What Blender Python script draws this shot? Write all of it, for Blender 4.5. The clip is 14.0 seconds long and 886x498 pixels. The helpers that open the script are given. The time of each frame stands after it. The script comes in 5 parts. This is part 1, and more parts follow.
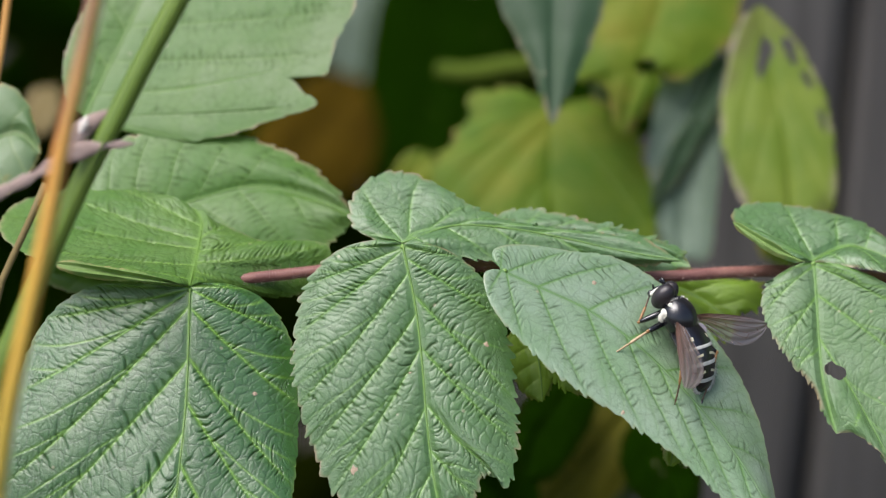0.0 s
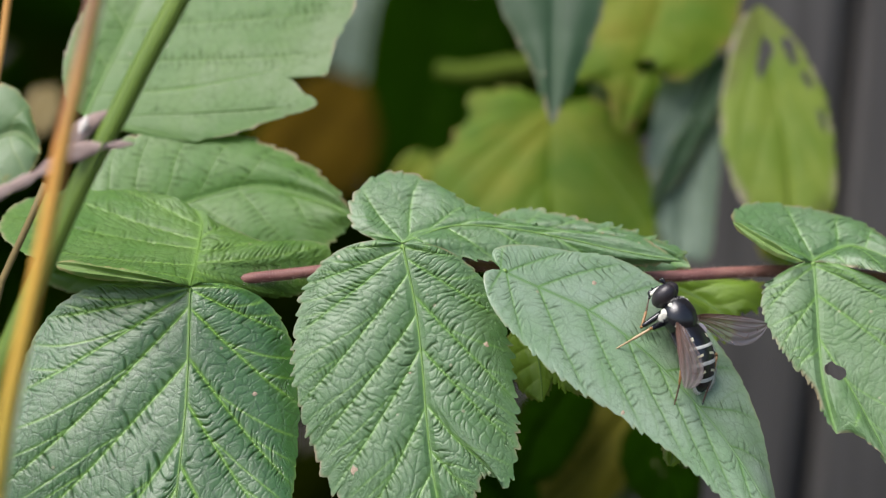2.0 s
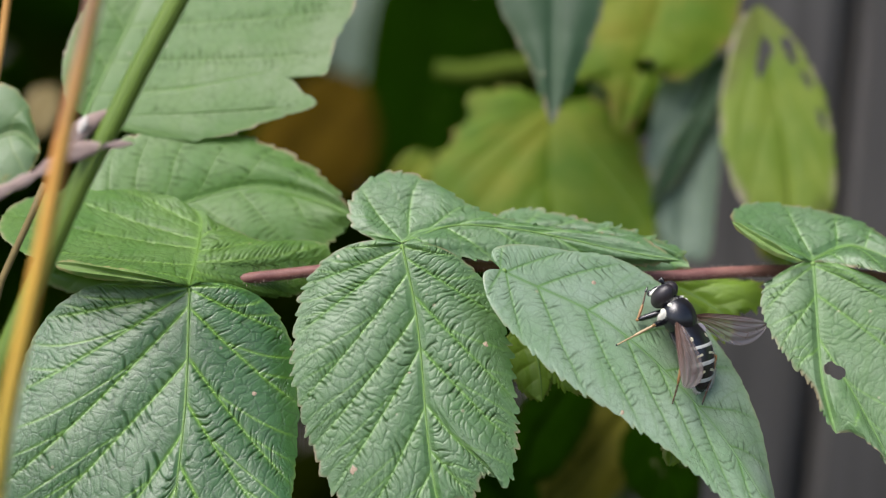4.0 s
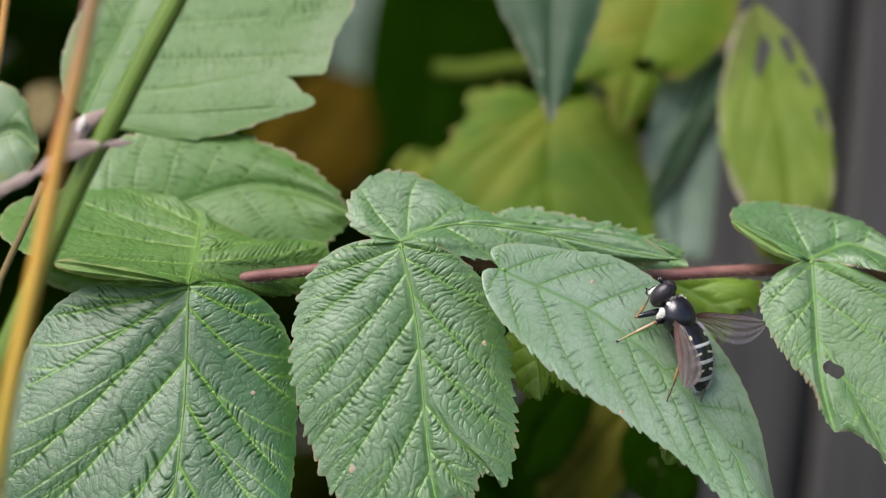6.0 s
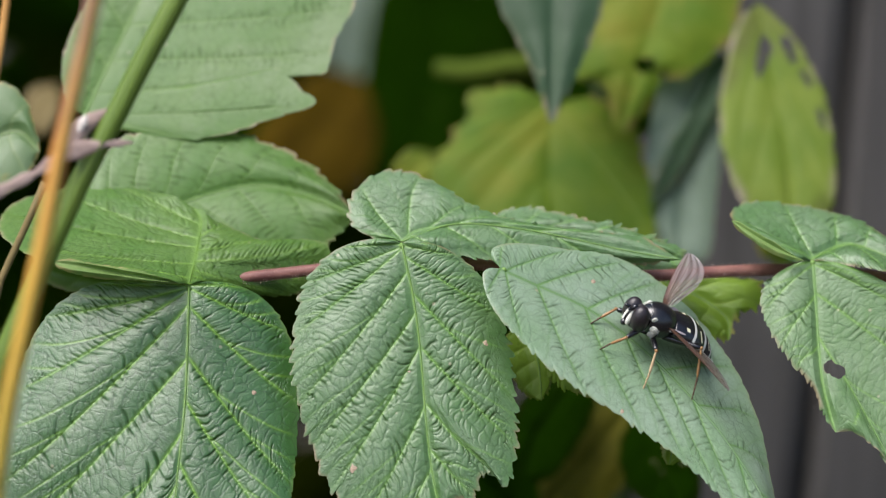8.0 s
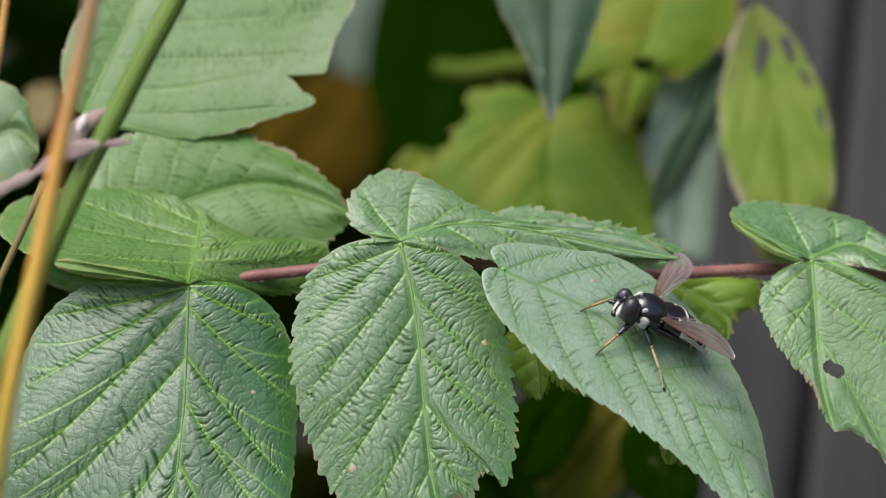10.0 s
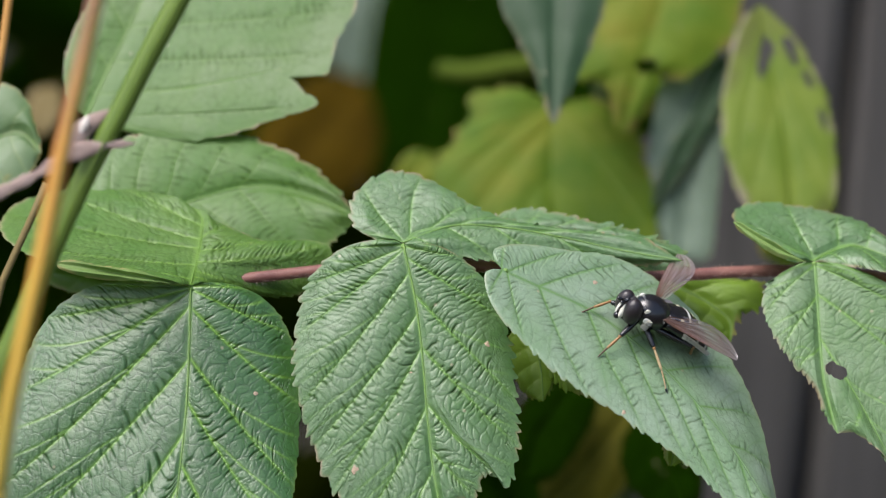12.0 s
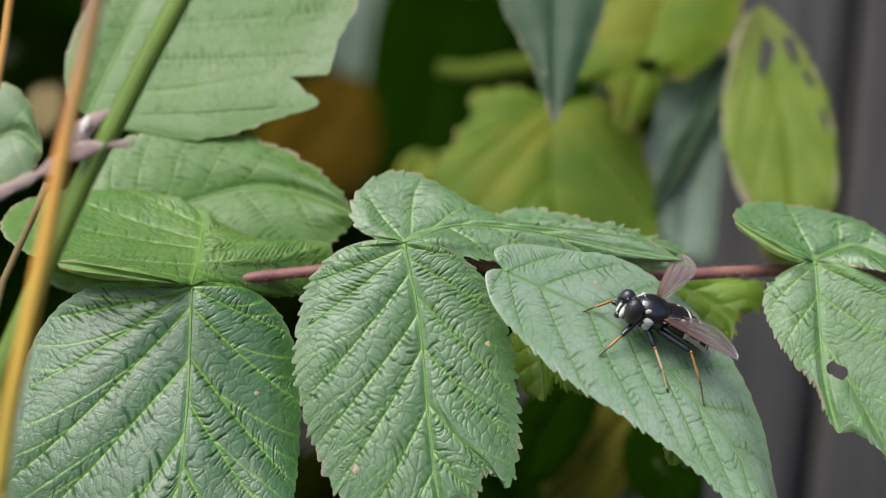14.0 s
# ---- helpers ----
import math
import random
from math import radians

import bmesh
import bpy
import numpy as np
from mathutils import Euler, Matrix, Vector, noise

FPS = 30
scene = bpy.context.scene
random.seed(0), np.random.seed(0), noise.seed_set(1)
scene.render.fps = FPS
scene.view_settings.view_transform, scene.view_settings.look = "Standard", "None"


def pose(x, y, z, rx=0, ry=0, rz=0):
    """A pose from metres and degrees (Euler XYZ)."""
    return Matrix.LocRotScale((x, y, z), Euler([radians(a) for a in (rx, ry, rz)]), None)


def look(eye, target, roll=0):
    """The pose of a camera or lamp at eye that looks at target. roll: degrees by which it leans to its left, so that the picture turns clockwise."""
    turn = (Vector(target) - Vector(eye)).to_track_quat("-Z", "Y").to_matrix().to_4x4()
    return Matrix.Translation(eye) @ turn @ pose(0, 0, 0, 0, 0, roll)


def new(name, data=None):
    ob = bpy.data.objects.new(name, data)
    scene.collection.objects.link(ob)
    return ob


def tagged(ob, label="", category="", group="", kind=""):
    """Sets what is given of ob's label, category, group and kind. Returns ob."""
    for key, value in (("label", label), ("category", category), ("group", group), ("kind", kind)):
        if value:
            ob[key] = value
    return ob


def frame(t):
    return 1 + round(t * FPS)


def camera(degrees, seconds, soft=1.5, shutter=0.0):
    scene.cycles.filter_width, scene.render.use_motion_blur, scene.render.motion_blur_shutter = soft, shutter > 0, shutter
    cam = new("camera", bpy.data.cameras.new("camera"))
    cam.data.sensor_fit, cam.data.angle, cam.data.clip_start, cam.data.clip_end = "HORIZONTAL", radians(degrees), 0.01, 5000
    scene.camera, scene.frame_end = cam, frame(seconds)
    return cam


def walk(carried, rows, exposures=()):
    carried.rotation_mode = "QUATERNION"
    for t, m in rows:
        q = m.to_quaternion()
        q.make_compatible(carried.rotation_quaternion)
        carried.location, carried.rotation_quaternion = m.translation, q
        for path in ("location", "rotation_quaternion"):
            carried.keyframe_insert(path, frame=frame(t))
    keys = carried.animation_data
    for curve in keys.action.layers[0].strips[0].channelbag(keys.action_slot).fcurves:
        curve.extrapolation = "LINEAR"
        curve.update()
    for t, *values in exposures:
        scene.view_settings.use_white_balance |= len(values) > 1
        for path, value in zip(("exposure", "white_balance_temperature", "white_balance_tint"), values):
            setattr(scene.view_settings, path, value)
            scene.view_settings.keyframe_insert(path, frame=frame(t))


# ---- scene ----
cam = camera(12.0, 14.0, soft=1.2)
TILT = radians(15)
HEIGHT = 0.5          # metres above the ground, middle of the subject
REACH = 0.5232        # from the lens to the subject


def at(x, u, a):
    """Millimetres across, up and away from the subject's middle, along a line of sight that dips by TILT; gives world metres."""
    c, s = math.cos(TILT), math.sin(TILT)
    return Vector((x, a * c + u * s, HEIGHT * 1000 - a * s + u * c)) / 1000


def way(x, u, a):
    return at(x, u, a) - at(0, 0, 0)


EYE = at(0, 0, -REACH * 1000)
cam.data.dof.use_dof = True
cam.data.dof.focus_distance = REACH
cam.data.dof.aperture_fstop = 12.5
# a hand-steadied camera: small drifts (seconds, across, up) in millimetres at the subject
SWAY = [(0, -0.000, 0.000), (0.5, -0.217, 0.215), (1, 0.217, -0.092), (1.5, 0.217, -0.015), (2, -0.000, 0.016), (2.5, -0.000, 0.076), (3, 0.105, -0.015), (5.5, -0.000, -0.015), (6, 0.217, -0.138), (6.5, 0.214, -0.214), (7, 0.105, -0.107), (7.5, 0.105, -0.030), (8, 0.105, -0.154), (10.5, 0.217, -0.214), (11, 0.105, -0.214), (11.5, -0.000, -0.108), (12, -0.105, -0.030), (12.5, 0.105, -0.214), (13, -0.000, -0.061), (13.5, 0.053, -0.138), (14, -0.217, -0.061)]
walk(cam, [(t, look(EYE, at(x, u, 0))) for t, x, u in SWAY])

# ---- light ----
world = bpy.data.worlds.new("overcast_sky")
scene.world = world
world.use_nodes = True
wn = world.node_tree.nodes
sky = wn.new("ShaderNodeTexSky")
sky.sky_type, sky.sun_disc = "NISHITA", False
sky.sun_elevation, sky.sun_rotation = radians(64), radians(-130)
sky.air_density, sky.dust_density = 1.0, 3.0
world.node_tree.links.new(sky.outputs[0], wn["Background"].inputs[0])
wn["Background"].inputs[1].default_value = 0.085
sun = new("sun", bpy.data.lights.new("sun", "SUN"))
sun.data.energy, sun.data.angle, sun.data.color = 2.25, radians(38), (1.0, 0.955, 0.955)
sun.matrix_world = look((-0.45, -0.38, 1.2), (0, 0, 0))
scene.view_settings.exposure = 1.09

# ---- materials ----


def nodes_of(name):
    m = bpy.data.materials.new(name)
    m.use_nodes = True
    nt = m.node_tree
    return m, nt, nt.nodes["Principled BSDF"]


def add(nt, kind, **values):
    n = nt.nodes.new(kind)
    for k, v in values.items():
        if k in n.inputs:
            n.inputs[k].default_value = v
    return n


def noise_tex(nt, scale, detail=4.0, rough=0.55, coords=None):
    n = add(nt, "ShaderNodeTexNoise", Scale=scale, Detail=detail, Roughness=rough)
    if coords is None:
        coords = nt.nodes.new("ShaderNodeTexCoord").outputs["Object"]
    nt.links.new(coords, n.inputs["Vector"])
    return n.outputs["Fac"]


def ramp(nt, fac, stops):
    r = nt.nodes.new("ShaderNodeValToRGB")
    e = r.color_ramp.elements
    while len(e) < len(stops):
        e.new(0.5)
    for el, (p, c) in zip(e, stops):
        el.position, el.color = p, (*c, 1) if len(c) == 3 else c
    nt.links.new(fac, r.inputs[0])
    return r.outputs[0]


def mix(nt, fac, a, b):
    m = nt.nodes.new("ShaderNodeMix")
    m.data_type = "RGBA"
    for sock, v in ((m.inputs["Factor"], fac), (m.inputs["A"], a), (m.inputs["B"], b)):
        if isinstance(v, (int, float)):
            sock.default_value = v
        elif isinstance(v, tuple):
            sock.default_value = (*v, 1)
        else:
            nt.links.new(v, sock)
    return m.outputs["Result"]


def math_node(nt, op, a, b):
    m = nt.nodes.new("ShaderNodeMath")
    m.operation = op
    for sock, v in zip(m.inputs, (a, b)):
        if isinstance(v, (int, float)):
            sock.default_value = v
        else:
            nt.links.new(v, sock)
    return m.outputs[0]


def bump(nt, bsdf, height, strength, distance):
    b = add(nt, "ShaderNodeBump", Strength=strength, Distance=distance)
    nt.links.new(height, b.inputs["Height"])
    nt.links.new(b.outputs[0], bsdf.inputs["Normal"])


def leaf_material(name, dark, light, vein, rim, rough=0.42, through_light=0.22, rim_reach=1.0, blotch=None, gloss=0.5, coat=0.0, net=0.0):
    """Leaf skin: two greens in drifting patches, paler veins, a browned rim, light through the blade."""
    m, nt, p = nodes_of(name)
    big = noise_tex(nt, 130, 4, 0.6)
    fine = noise_tex(nt, 900, 4, 0.6)
    # LEAF_DEEP, LEAF_MID and LEAF_PALE carry sheen and shade in these patches
    col = mix(nt, ramp(nt, big, [(0.32, (0, 0, 0)), (0.68, (1, 1, 1))]), dark, light)
    col = mix(nt, math_node(nt, "MULTIPLY", fine, 0.35), col, dark)
    if blotch:
        col = mix(nt, ramp(nt, noise_tex(nt, 55, 5, 0.65), [(0.5, (0, 0, 0)), (0.66, (1, 1, 1))]), col, blotch)
    relief = []
    if net:
        # fine net of veinlets, darker than the blade: crease shade put into colour
        tc = nt.nodes.new("ShaderNodeTexCoord").outputs["Object"]
        warp = add(nt, "ShaderNodeTexNoise", Scale=700.0, Detail=2.0)
        nt.links.new(tc, warp.inputs["Vector"])
        shift = nt.nodes.new("ShaderNodeVectorMath")
        shift.operation = "MULTIPLY_ADD"
        nt.links.new(warp.outputs["Color"], shift.inputs[0])
        shift.inputs[1].default_value = (0.0009, 0.0009, 0.0009)
        nt.links.new(tc, shift.inputs[2])
        for scale, share in ((500.0, net), (1250.0, net * 0.5)):
            vor = add(nt, "ShaderNodeTexVoronoi", Scale=scale)
            vor.feature = "DISTANCE_TO_EDGE"
            nt.links.new(shift.outputs[0], vor.inputs["Vector"])
            line = ramp(nt, vor.outputs["Distance"], [(0.01, (1, 1, 1)), (0.075, (0, 0, 0))])
            relief.append(math_node(nt, "MULTIPLY", line, -share))
            col = mix(nt, math_node(nt, "MULTIPLY", line, share), col, tuple(c * 0.45 for c in dark))
    if net:
        # a deeper green mixed in along the veins
        ha = nt.nodes.new("ShaderNodeAttribute")
        ha.attribute_name = "halo"
        col = mix(nt, math_node(nt, "MULTIPLY", ha.outputs["Fac"], 0.30), col, tuple(0.6 * d + 0.3 * v for d, v in zip(dark, vein)))
    va = nt.nodes.new("ShaderNodeAttribute")
    va.attribute_name = "vein"
    col = mix(nt, va.outputs["Fac"], col, vein)
    # shade in the creases, painted as darker green
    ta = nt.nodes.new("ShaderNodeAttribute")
    ta.attribute_name = "crease_shade"
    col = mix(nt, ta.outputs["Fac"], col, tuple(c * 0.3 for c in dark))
    ra = nt.nodes.new("ShaderNodeAttribute")
    ra.attribute_name = "rim"
    rim_fac = math_node(nt, "MULTIPLY", ra.outputs["Fac"], ramp(nt, noise_tex(nt, 260, 3), [(0.42, (0, 0, 0)), (0.6, (rim_reach,) * 3)]))
    col = mix(nt, rim_fac, col, rim)
    # scattered dry specks
    speck = add(nt, "ShaderNodeTexVoronoi", Scale=330.0)
    nt.links.new(nt.nodes.new("ShaderNodeTexCoord").outputs["Object"], speck.inputs["Vector"])
    few = math_node(nt, "GREATER_THAN", speck.outputs["Color"], 0.62)
    dot = math_node(nt, "MULTIPLY", few, ramp(nt, speck.outputs["Distance"], [(0.05, (1, 1, 1)), (0.09, (0, 0, 0))]))
    col = mix(nt, math_node(nt, "MULTIPLY", dot, 0.6), col, (0.36, 0.33, 0.20))
    nt.links.new(col, p.inputs["Base Color"])
    p.inputs["Roughness"].default_value = rough
    # gloss is cut along the creases too, so their painted shade stays dark
    dull = math_node(nt, "SUBTRACT", 1.0, math_node(nt, "MULTIPLY", ta.outputs["Fac"], 0.85))
    nt.links.new(math_node(nt, "MULTIPLY", dull, gloss), p.inputs["Specular IOR Level"])
    nt.links.new(math_node(nt, "MULTIPLY", dull, coat), p.inputs["Coat Weight"])
    p.inputs["Coat Roughness"].default_value = 0.42
    cells = add(nt, "ShaderNodeTexVoronoi", Scale=1400.0)
    cells.feature = "DISTANCE_TO_EDGE"
    nt.links.new(nt.nodes.new("ShaderNodeTexCoord").outputs["Object"], cells.inputs["Vector"])
    h = math_node(nt, "ADD", math_node(nt, "MINIMUM", cells.outputs["Distance"], 0.2), math_node(nt, "MULTIPLY", fine, 0.5))
    for extra in relief:
        h = math_node(nt, "ADD", h, extra)
    bump(nt, p, h, 0.24 if net else 0.22, 0.0003)
    tr = nt.nodes.new("ShaderNodeBsdfTranslucent")
    warm = mix(nt, 0.5, col, (0.30, 0.42, 0.03))
    nt.links.new(warm, tr.inputs["Color"])
    ms = nt.nodes.new("ShaderNodeMixShader")
    ms.inputs[0].default_value = through_light
    nt.links.new(p.outputs[0], ms.inputs[1])
    nt.links.new(tr.outputs[0], ms.inputs[2])
    nt.links.new(ms.outputs[0], nt.nodes["Material Output"].inputs["Surface"])
    return m


def plain_material(name, a, b, scale, rough, bumpy=0.0, metal=0.0, gloss=0.5, stretch=None):
    """Two tones in noise at a real-world scale, with fine relief."""
    m, nt, p = nodes_of(name)
    coords = nt.nodes.new("ShaderNodeTexCoord").outputs["Object"]
    if stretch:
        mp = nt.nodes.new("ShaderNodeMapping")
        mp.inputs["Scale"].default_value = stretch
        nt.links.new(coords, mp.inputs["Vector"])
        coords = mp.outputs[0]
    n = noise_tex(nt, scale, 5, 0.6, coords)
    col = mix(nt, ramp(nt, n, [(0.3, (0, 0, 0)), (0.7, (1, 1, 1))]), a, b)
    nt.links.new(col, p.inputs["Base Color"])
    p.inputs["Roughness"].default_value = rough
    p.inputs["Metallic"].default_value = metal
    p.inputs["Specular IOR Level"].default_value = gloss
    if bumpy:
        bump(nt, p, noise_tex(nt, scale * 3, 5, 0.65, coords), 0.6, bumpy)
    return m


LEAF_DEEP = leaf_material("leaf_deep_green", (0.018, 0.104, 0.007), (0.050, 0.156, 0.036), (0.17, 0.36, 0.030), (0.16, 0.26, 0.04), 0.48, 0.20, gloss=1.0, coat=0.58, net=0.45)
LEAF_MID = leaf_material("leaf_mid_green", (0.056, 0.158, 0.030), (0.130, 0.222, 0.105), (0.15, 0.32, 0.045), (0.24, 0.17, 0.08), 0.54, 0.18, gloss=0.85, coat=0.45, net=0.35)
LEAF_PALE = leaf_material("leaf_grey_green", (0.165, 0.280, 0.140), (0.275, 0.362, 0.268), (0.085, 0.21, 0.035), (0.20, 0.24, 0.11), 0.54, 0.16, gloss=0.9, coat=0.4, net=0.24)
LEAF_SOFT = leaf_material("leaf_soft_green", (0.098, 0.205, 0.062), (0.180, 0.275, 0.145), (0.14, 0.30, 0.04), (0.28, 0.21, 0.13), 0.56, 0.18, gloss=0.7, coat=0.3, net=0.24)
LEAF_FRESH = leaf_material("leaf_fresh_green", (0.056, 0.162, 0.009), (0.098, 0.200, 0.030), (0.13, 0.25, 0.03), (0.32, 0.24, 0.14), 0.52, 0.24, gloss=0.65, coat=0.3, net=0.12, blotch=(0.140, 0.228, 0.076))
LEAF_TINGED = leaf_material("leaf_yellow_orange_blotched", (0.095, 0.175, 0.060), (0.165, 0.24, 0.125), (0.20, 0.27, 0.10), (0.45, 0.30, 0.08), 0.5, 0.24, gloss=0.6, blotch=(0.46, 0.30, 0.07))
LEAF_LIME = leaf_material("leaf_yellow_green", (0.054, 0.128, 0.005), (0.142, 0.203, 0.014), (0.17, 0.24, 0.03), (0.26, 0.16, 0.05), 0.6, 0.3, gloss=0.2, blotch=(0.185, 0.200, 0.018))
# brightened copy of LEAF_LIME: the stronger light is in its colour
LEAF_LIME_LIT = leaf_material("leaf_yellow_green_lit", (0.080, 0.155, 0.007), (0.165, 0.225, 0.016), (0.17, 0.23, 0.03), (0.25, 0.18, 0.05), 0.6, 0.35, gloss=0.2, blotch=(0.25, 0.24, 0.03))
LEAF_LIME_WORN = leaf_material("leaf_yellow_green_withered", (0.11, 0.18, 0.012), (0.19, 0.25, 0.03), (0.24, 0.29, 0.06), (0.34, 0.28, 0.22), 0.6, 0.3, 1.0, (0.075, 0.075, 0.02), gloss=0.3)
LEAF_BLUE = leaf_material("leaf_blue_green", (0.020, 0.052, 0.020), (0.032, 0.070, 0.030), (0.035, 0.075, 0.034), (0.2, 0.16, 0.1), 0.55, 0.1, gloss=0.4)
LEAF_PALEBLUE = leaf_material("leaf_underside_blue_grey", (0.14, 0.20, 0.145), (0.19, 0.255, 0.19), (0.21, 0.28, 0.20), (0.2, 0.22, 0.14), 0.6, 0.12, gloss=0.4)
# near-black greens: the background's deep shade is put into this base colour
LEAF_SHADE = leaf_material("leaf_shade_in_colour", (0.0032, 0.0130, 0.0003), (0.0056, 0.0200, 0.0005), (0.010, 0.032, 0.002), (0.015, 0.015, 0.004), 0.95, 0.12, gloss=0.0)
LEAF_DEAD = leaf_material("leaf_dead_brown", (0.046, 0.028, 0.002), (0.085, 0.052, 0.003), (0.06, 0.036, 0.006), (0.05, 0.03, 0.01), 0.85, 0.25, gloss=0.05)
LEAF_UNDER = leaf_material("leaf_underside_yellow_green", (0.16, 0.27, 0.07), (0.22, 0.34, 0.10), (0.26, 0.38, 0.12), (0.35, 0.30, 0.12), 0.6, 0.3)
LEAF_RICH = leaf_material("leaf_rich_green", (0.056, 0.158, 0.010), (0.120, 0.222, 0.042), (0.15, 0.29, 0.03), (0.30, 0.27, 0.14), 0.56, 0.20, gloss=0.7, coat=0.3, net=0.3)
LEAF_BRIGHT = leaf_material("leaf_bright_yellow_green", (0.14, 0.26, 0.018), (0.20, 0.33, 0.035), (0.25, 0.38, 0.06), (0.28, 0.24, 0.08), 0.5, 0.42, gloss=0.5)
MIDRIB = plain_material("midrib_green", (0.11, 0.22, 0.04), (0.16, 0.28, 0.06), 300, 0.5, 0.00005)
SPOT = plain_material("leaf_spot_tan", (0.30, 0.22, 0.15), (0.40, 0.30, 0.21), 900, 0.7, 0.0001)
CANE = plain_material("cane_red_brown", (0.15, 0.055, 0.048), (0.25, 0.115, 0.09), 260, 0.6, 0.0002)
CANE_GREEN = plain_material("cane_green", (0.013, 0.026, 0.004), (0.026, 0.042, 0.008), 120, 0.8, 0.0002, gloss=0.2)
FUZZ = plain_material("cane_down", (0.42, 0.30, 0.26), (0.55, 0.42, 0.36), 300, 0.8)
STRAW = plain_material("straw_orange", (0.42, 0.20, 0.05), (0.55, 0.32, 0.08), 60, 0.55, 0.0002, stretch=(1, 1, 0.15))
GRASS = plain_material("grass_green", (0.085, 0.150, 0.012), (0.130, 0.200, 0.025), 70, 0.45, 0.0001, stretch=(1, 1, 0.15))
HUSK = plain_material("husk_papery", (0.18, 0.12, 0.10), (0.42, 0.32, 0.28), 260, 0.85, 0.0006, stretch=(0.3, 1, 1))
HUSK_WHITE = plain_material("husk_white", (0.55, 0.48, 0.42), (0.75, 0.70, 0.65), 300, 0.8, 0.0003)
HUSK_GREY = plain_material("husk_grey", (0.34, 0.30, 0.32), (0.48, 0.44, 0.46), 400, 0.8, 0.0002)
LEAF_FADED = leaf_material("leaf_faded_olive", (0.055, 0.055, 0.004), (0.10, 0.092, 0.007), (0.09, 0.09, 0.01), (0.08, 0.06, 0.01), 0.8, 0.3, gloss=0.15)
STALK_OLIVE = plain_material("stalk_olive", (0.035, 0.062, 0.005), (0.065, 0.095, 0.010), 120, 0.8, 0.0002, gloss=0.1)
TWIG = plain_material("twig_brown", (0.13, 0.10, 0.035), (0.20, 0.15, 0.05), 150, 0.7, 0.0002)
WOOD = plain_material("weathered_board_grey", (0.055, 0.052, 0.049), (0.142, 0.135, 0.128), 260, 0.85, 0.0006, gloss=0.3, stretch=(1.0, 1.0, 0.035))
SOIL = plain_material("soil_dark", (0.02, 0.016, 0.01), (0.05, 0.04, 0.025), 12, 0.95, 0.01)


def blade_material():
    """A drying grass blade: yellow below, orange in the middle, red-brown above."""
    m, nt, p = nodes_of("drying_grass_blade")
    tc = nt.nodes.new("ShaderNodeTexCoord")
    sep = nt.nodes.new("ShaderNodeSeparateXYZ")
    nt.links.new(tc.outputs["Generated"], sep.inputs[0])
    wob = math_node(nt, "ADD", sep.outputs["Z"], math_node(nt, "MULTIPLY", noise_tex(nt, 60, 3), 0.03))
    col = ramp(nt, wob, [(0.905, (0.36, 0.28, 0.03)), (0.94, (0.60, 0.35, 0.04)), (0.967, (0.62, 0.28, 0.06)), (0.995, (0.30, 0.15, 0.10))])
    mp = nt.nodes.new("ShaderNodeMapping")
    mp.inputs["Scale"].default_value = (1, 1, 0.1)
    nt.links.new(tc.outputs["Object"], mp.inputs["Vector"])
    streak = noise_tex(nt, 500, 4, 0.6, mp.outputs[0])
    nt.links.new(mix(nt, math_node(nt, "MULTIPLY", streak, 0.3), col, (0.16, 0.09, 0.03)), p.inputs["Base Color"])
    p.inputs["Roughness"].default_value = 0.5
    bump(nt, p, streak, 0.5, 0.0002)
    return m


DRY_BLADE = blade_material()

# ---- building helpers ----


def part(name, verts, faces, material, parent, label="", origin=None, smooth=True):
    """One mesh object from world-space vertices, under a thing or a part."""
    o = Vector(origin if origin is not None else verts[len(verts) // 2])
    me = bpy.data.meshes.new(name)
    me.from_pydata([tuple(Vector(v) - o) for v in verts], [], faces)
    me.materials.append(material)
    if smooth:
        me.shade_smooth()
    ob = new(name, me)
    ob.location = o
    if parent is not None:
        base = parent
        place = Vector()
        while base is not None:
            place += base.location
            base = base.parent
        ob.parent = parent
        ob.location = o - place
    return tagged(ob, label)


def thing(name, place, label, category, group="", kind=""):
    ob = new(name)
    ob.location = place
    ob.empty_display_size = 0.01
    return tagged(ob, label, category, group, kind)


def spline(points, n):
    """n points evenly spaced along a smooth curve through the given ones."""
    p = np.array([tuple(q) for q in points], float)
    if len(p) == 2:
        return p[0] + (p[1] - p[0]) * np.linspace(0, 1, n)[:, None]
    p = np.vstack([2 * p[0] - p[1], p, 2 * p[-1] - p[-2]])
    out = []
    for i in range(1, len(p) - 2):
        a, b, c, d = p[i - 1:i + 3]
        k = [0]
        for q, r in ((a, b), (b, c), (c, d)):
            k.append(k[-1] + max(np.linalg.norm(r - q), 1e-9) ** 0.5)
        t = np.linspace(k[1], k[2], 40, endpoint=False)[:, None]
        a1 = (k[1] - t) / (k[1] - k[0]) * a + (t - k[0]) / (k[1] - k[0]) * b
        a2 = (k[2] - t) / (k[2] - k[1]) * b + (t - k[1]) / (k[2] - k[1]) * c
        a3 = (k[3] - t) / (k[3] - k[2]) * c + (t - k[2]) / (k[3] - k[2]) * d
        b1 = (k[2] - t) / (k[2] - k[0]) * a1 + (t - k[0]) / (k[2] - k[0]) * a2
        b2 = (k[3] - t) / (k[3] - k[1]) * a2 + (t - k[1]) / (k[3] - k[1]) * a3
        out.append((k[2] - t) / (k[2] - k[1]) * b1 + (t - k[1]) / (k[2] - k[1]) * b2)
    q = np.vstack(out + [p[-2][None]])
    s = np.concatenate([[0], np.cumsum(np.linalg.norm(np.diff(q, axis=0), axis=1))])
    g = np.linspace(0, s[-1], n)
    return np.stack([np.interp(g, s, q[:, i]) for i in range(3)], 1)


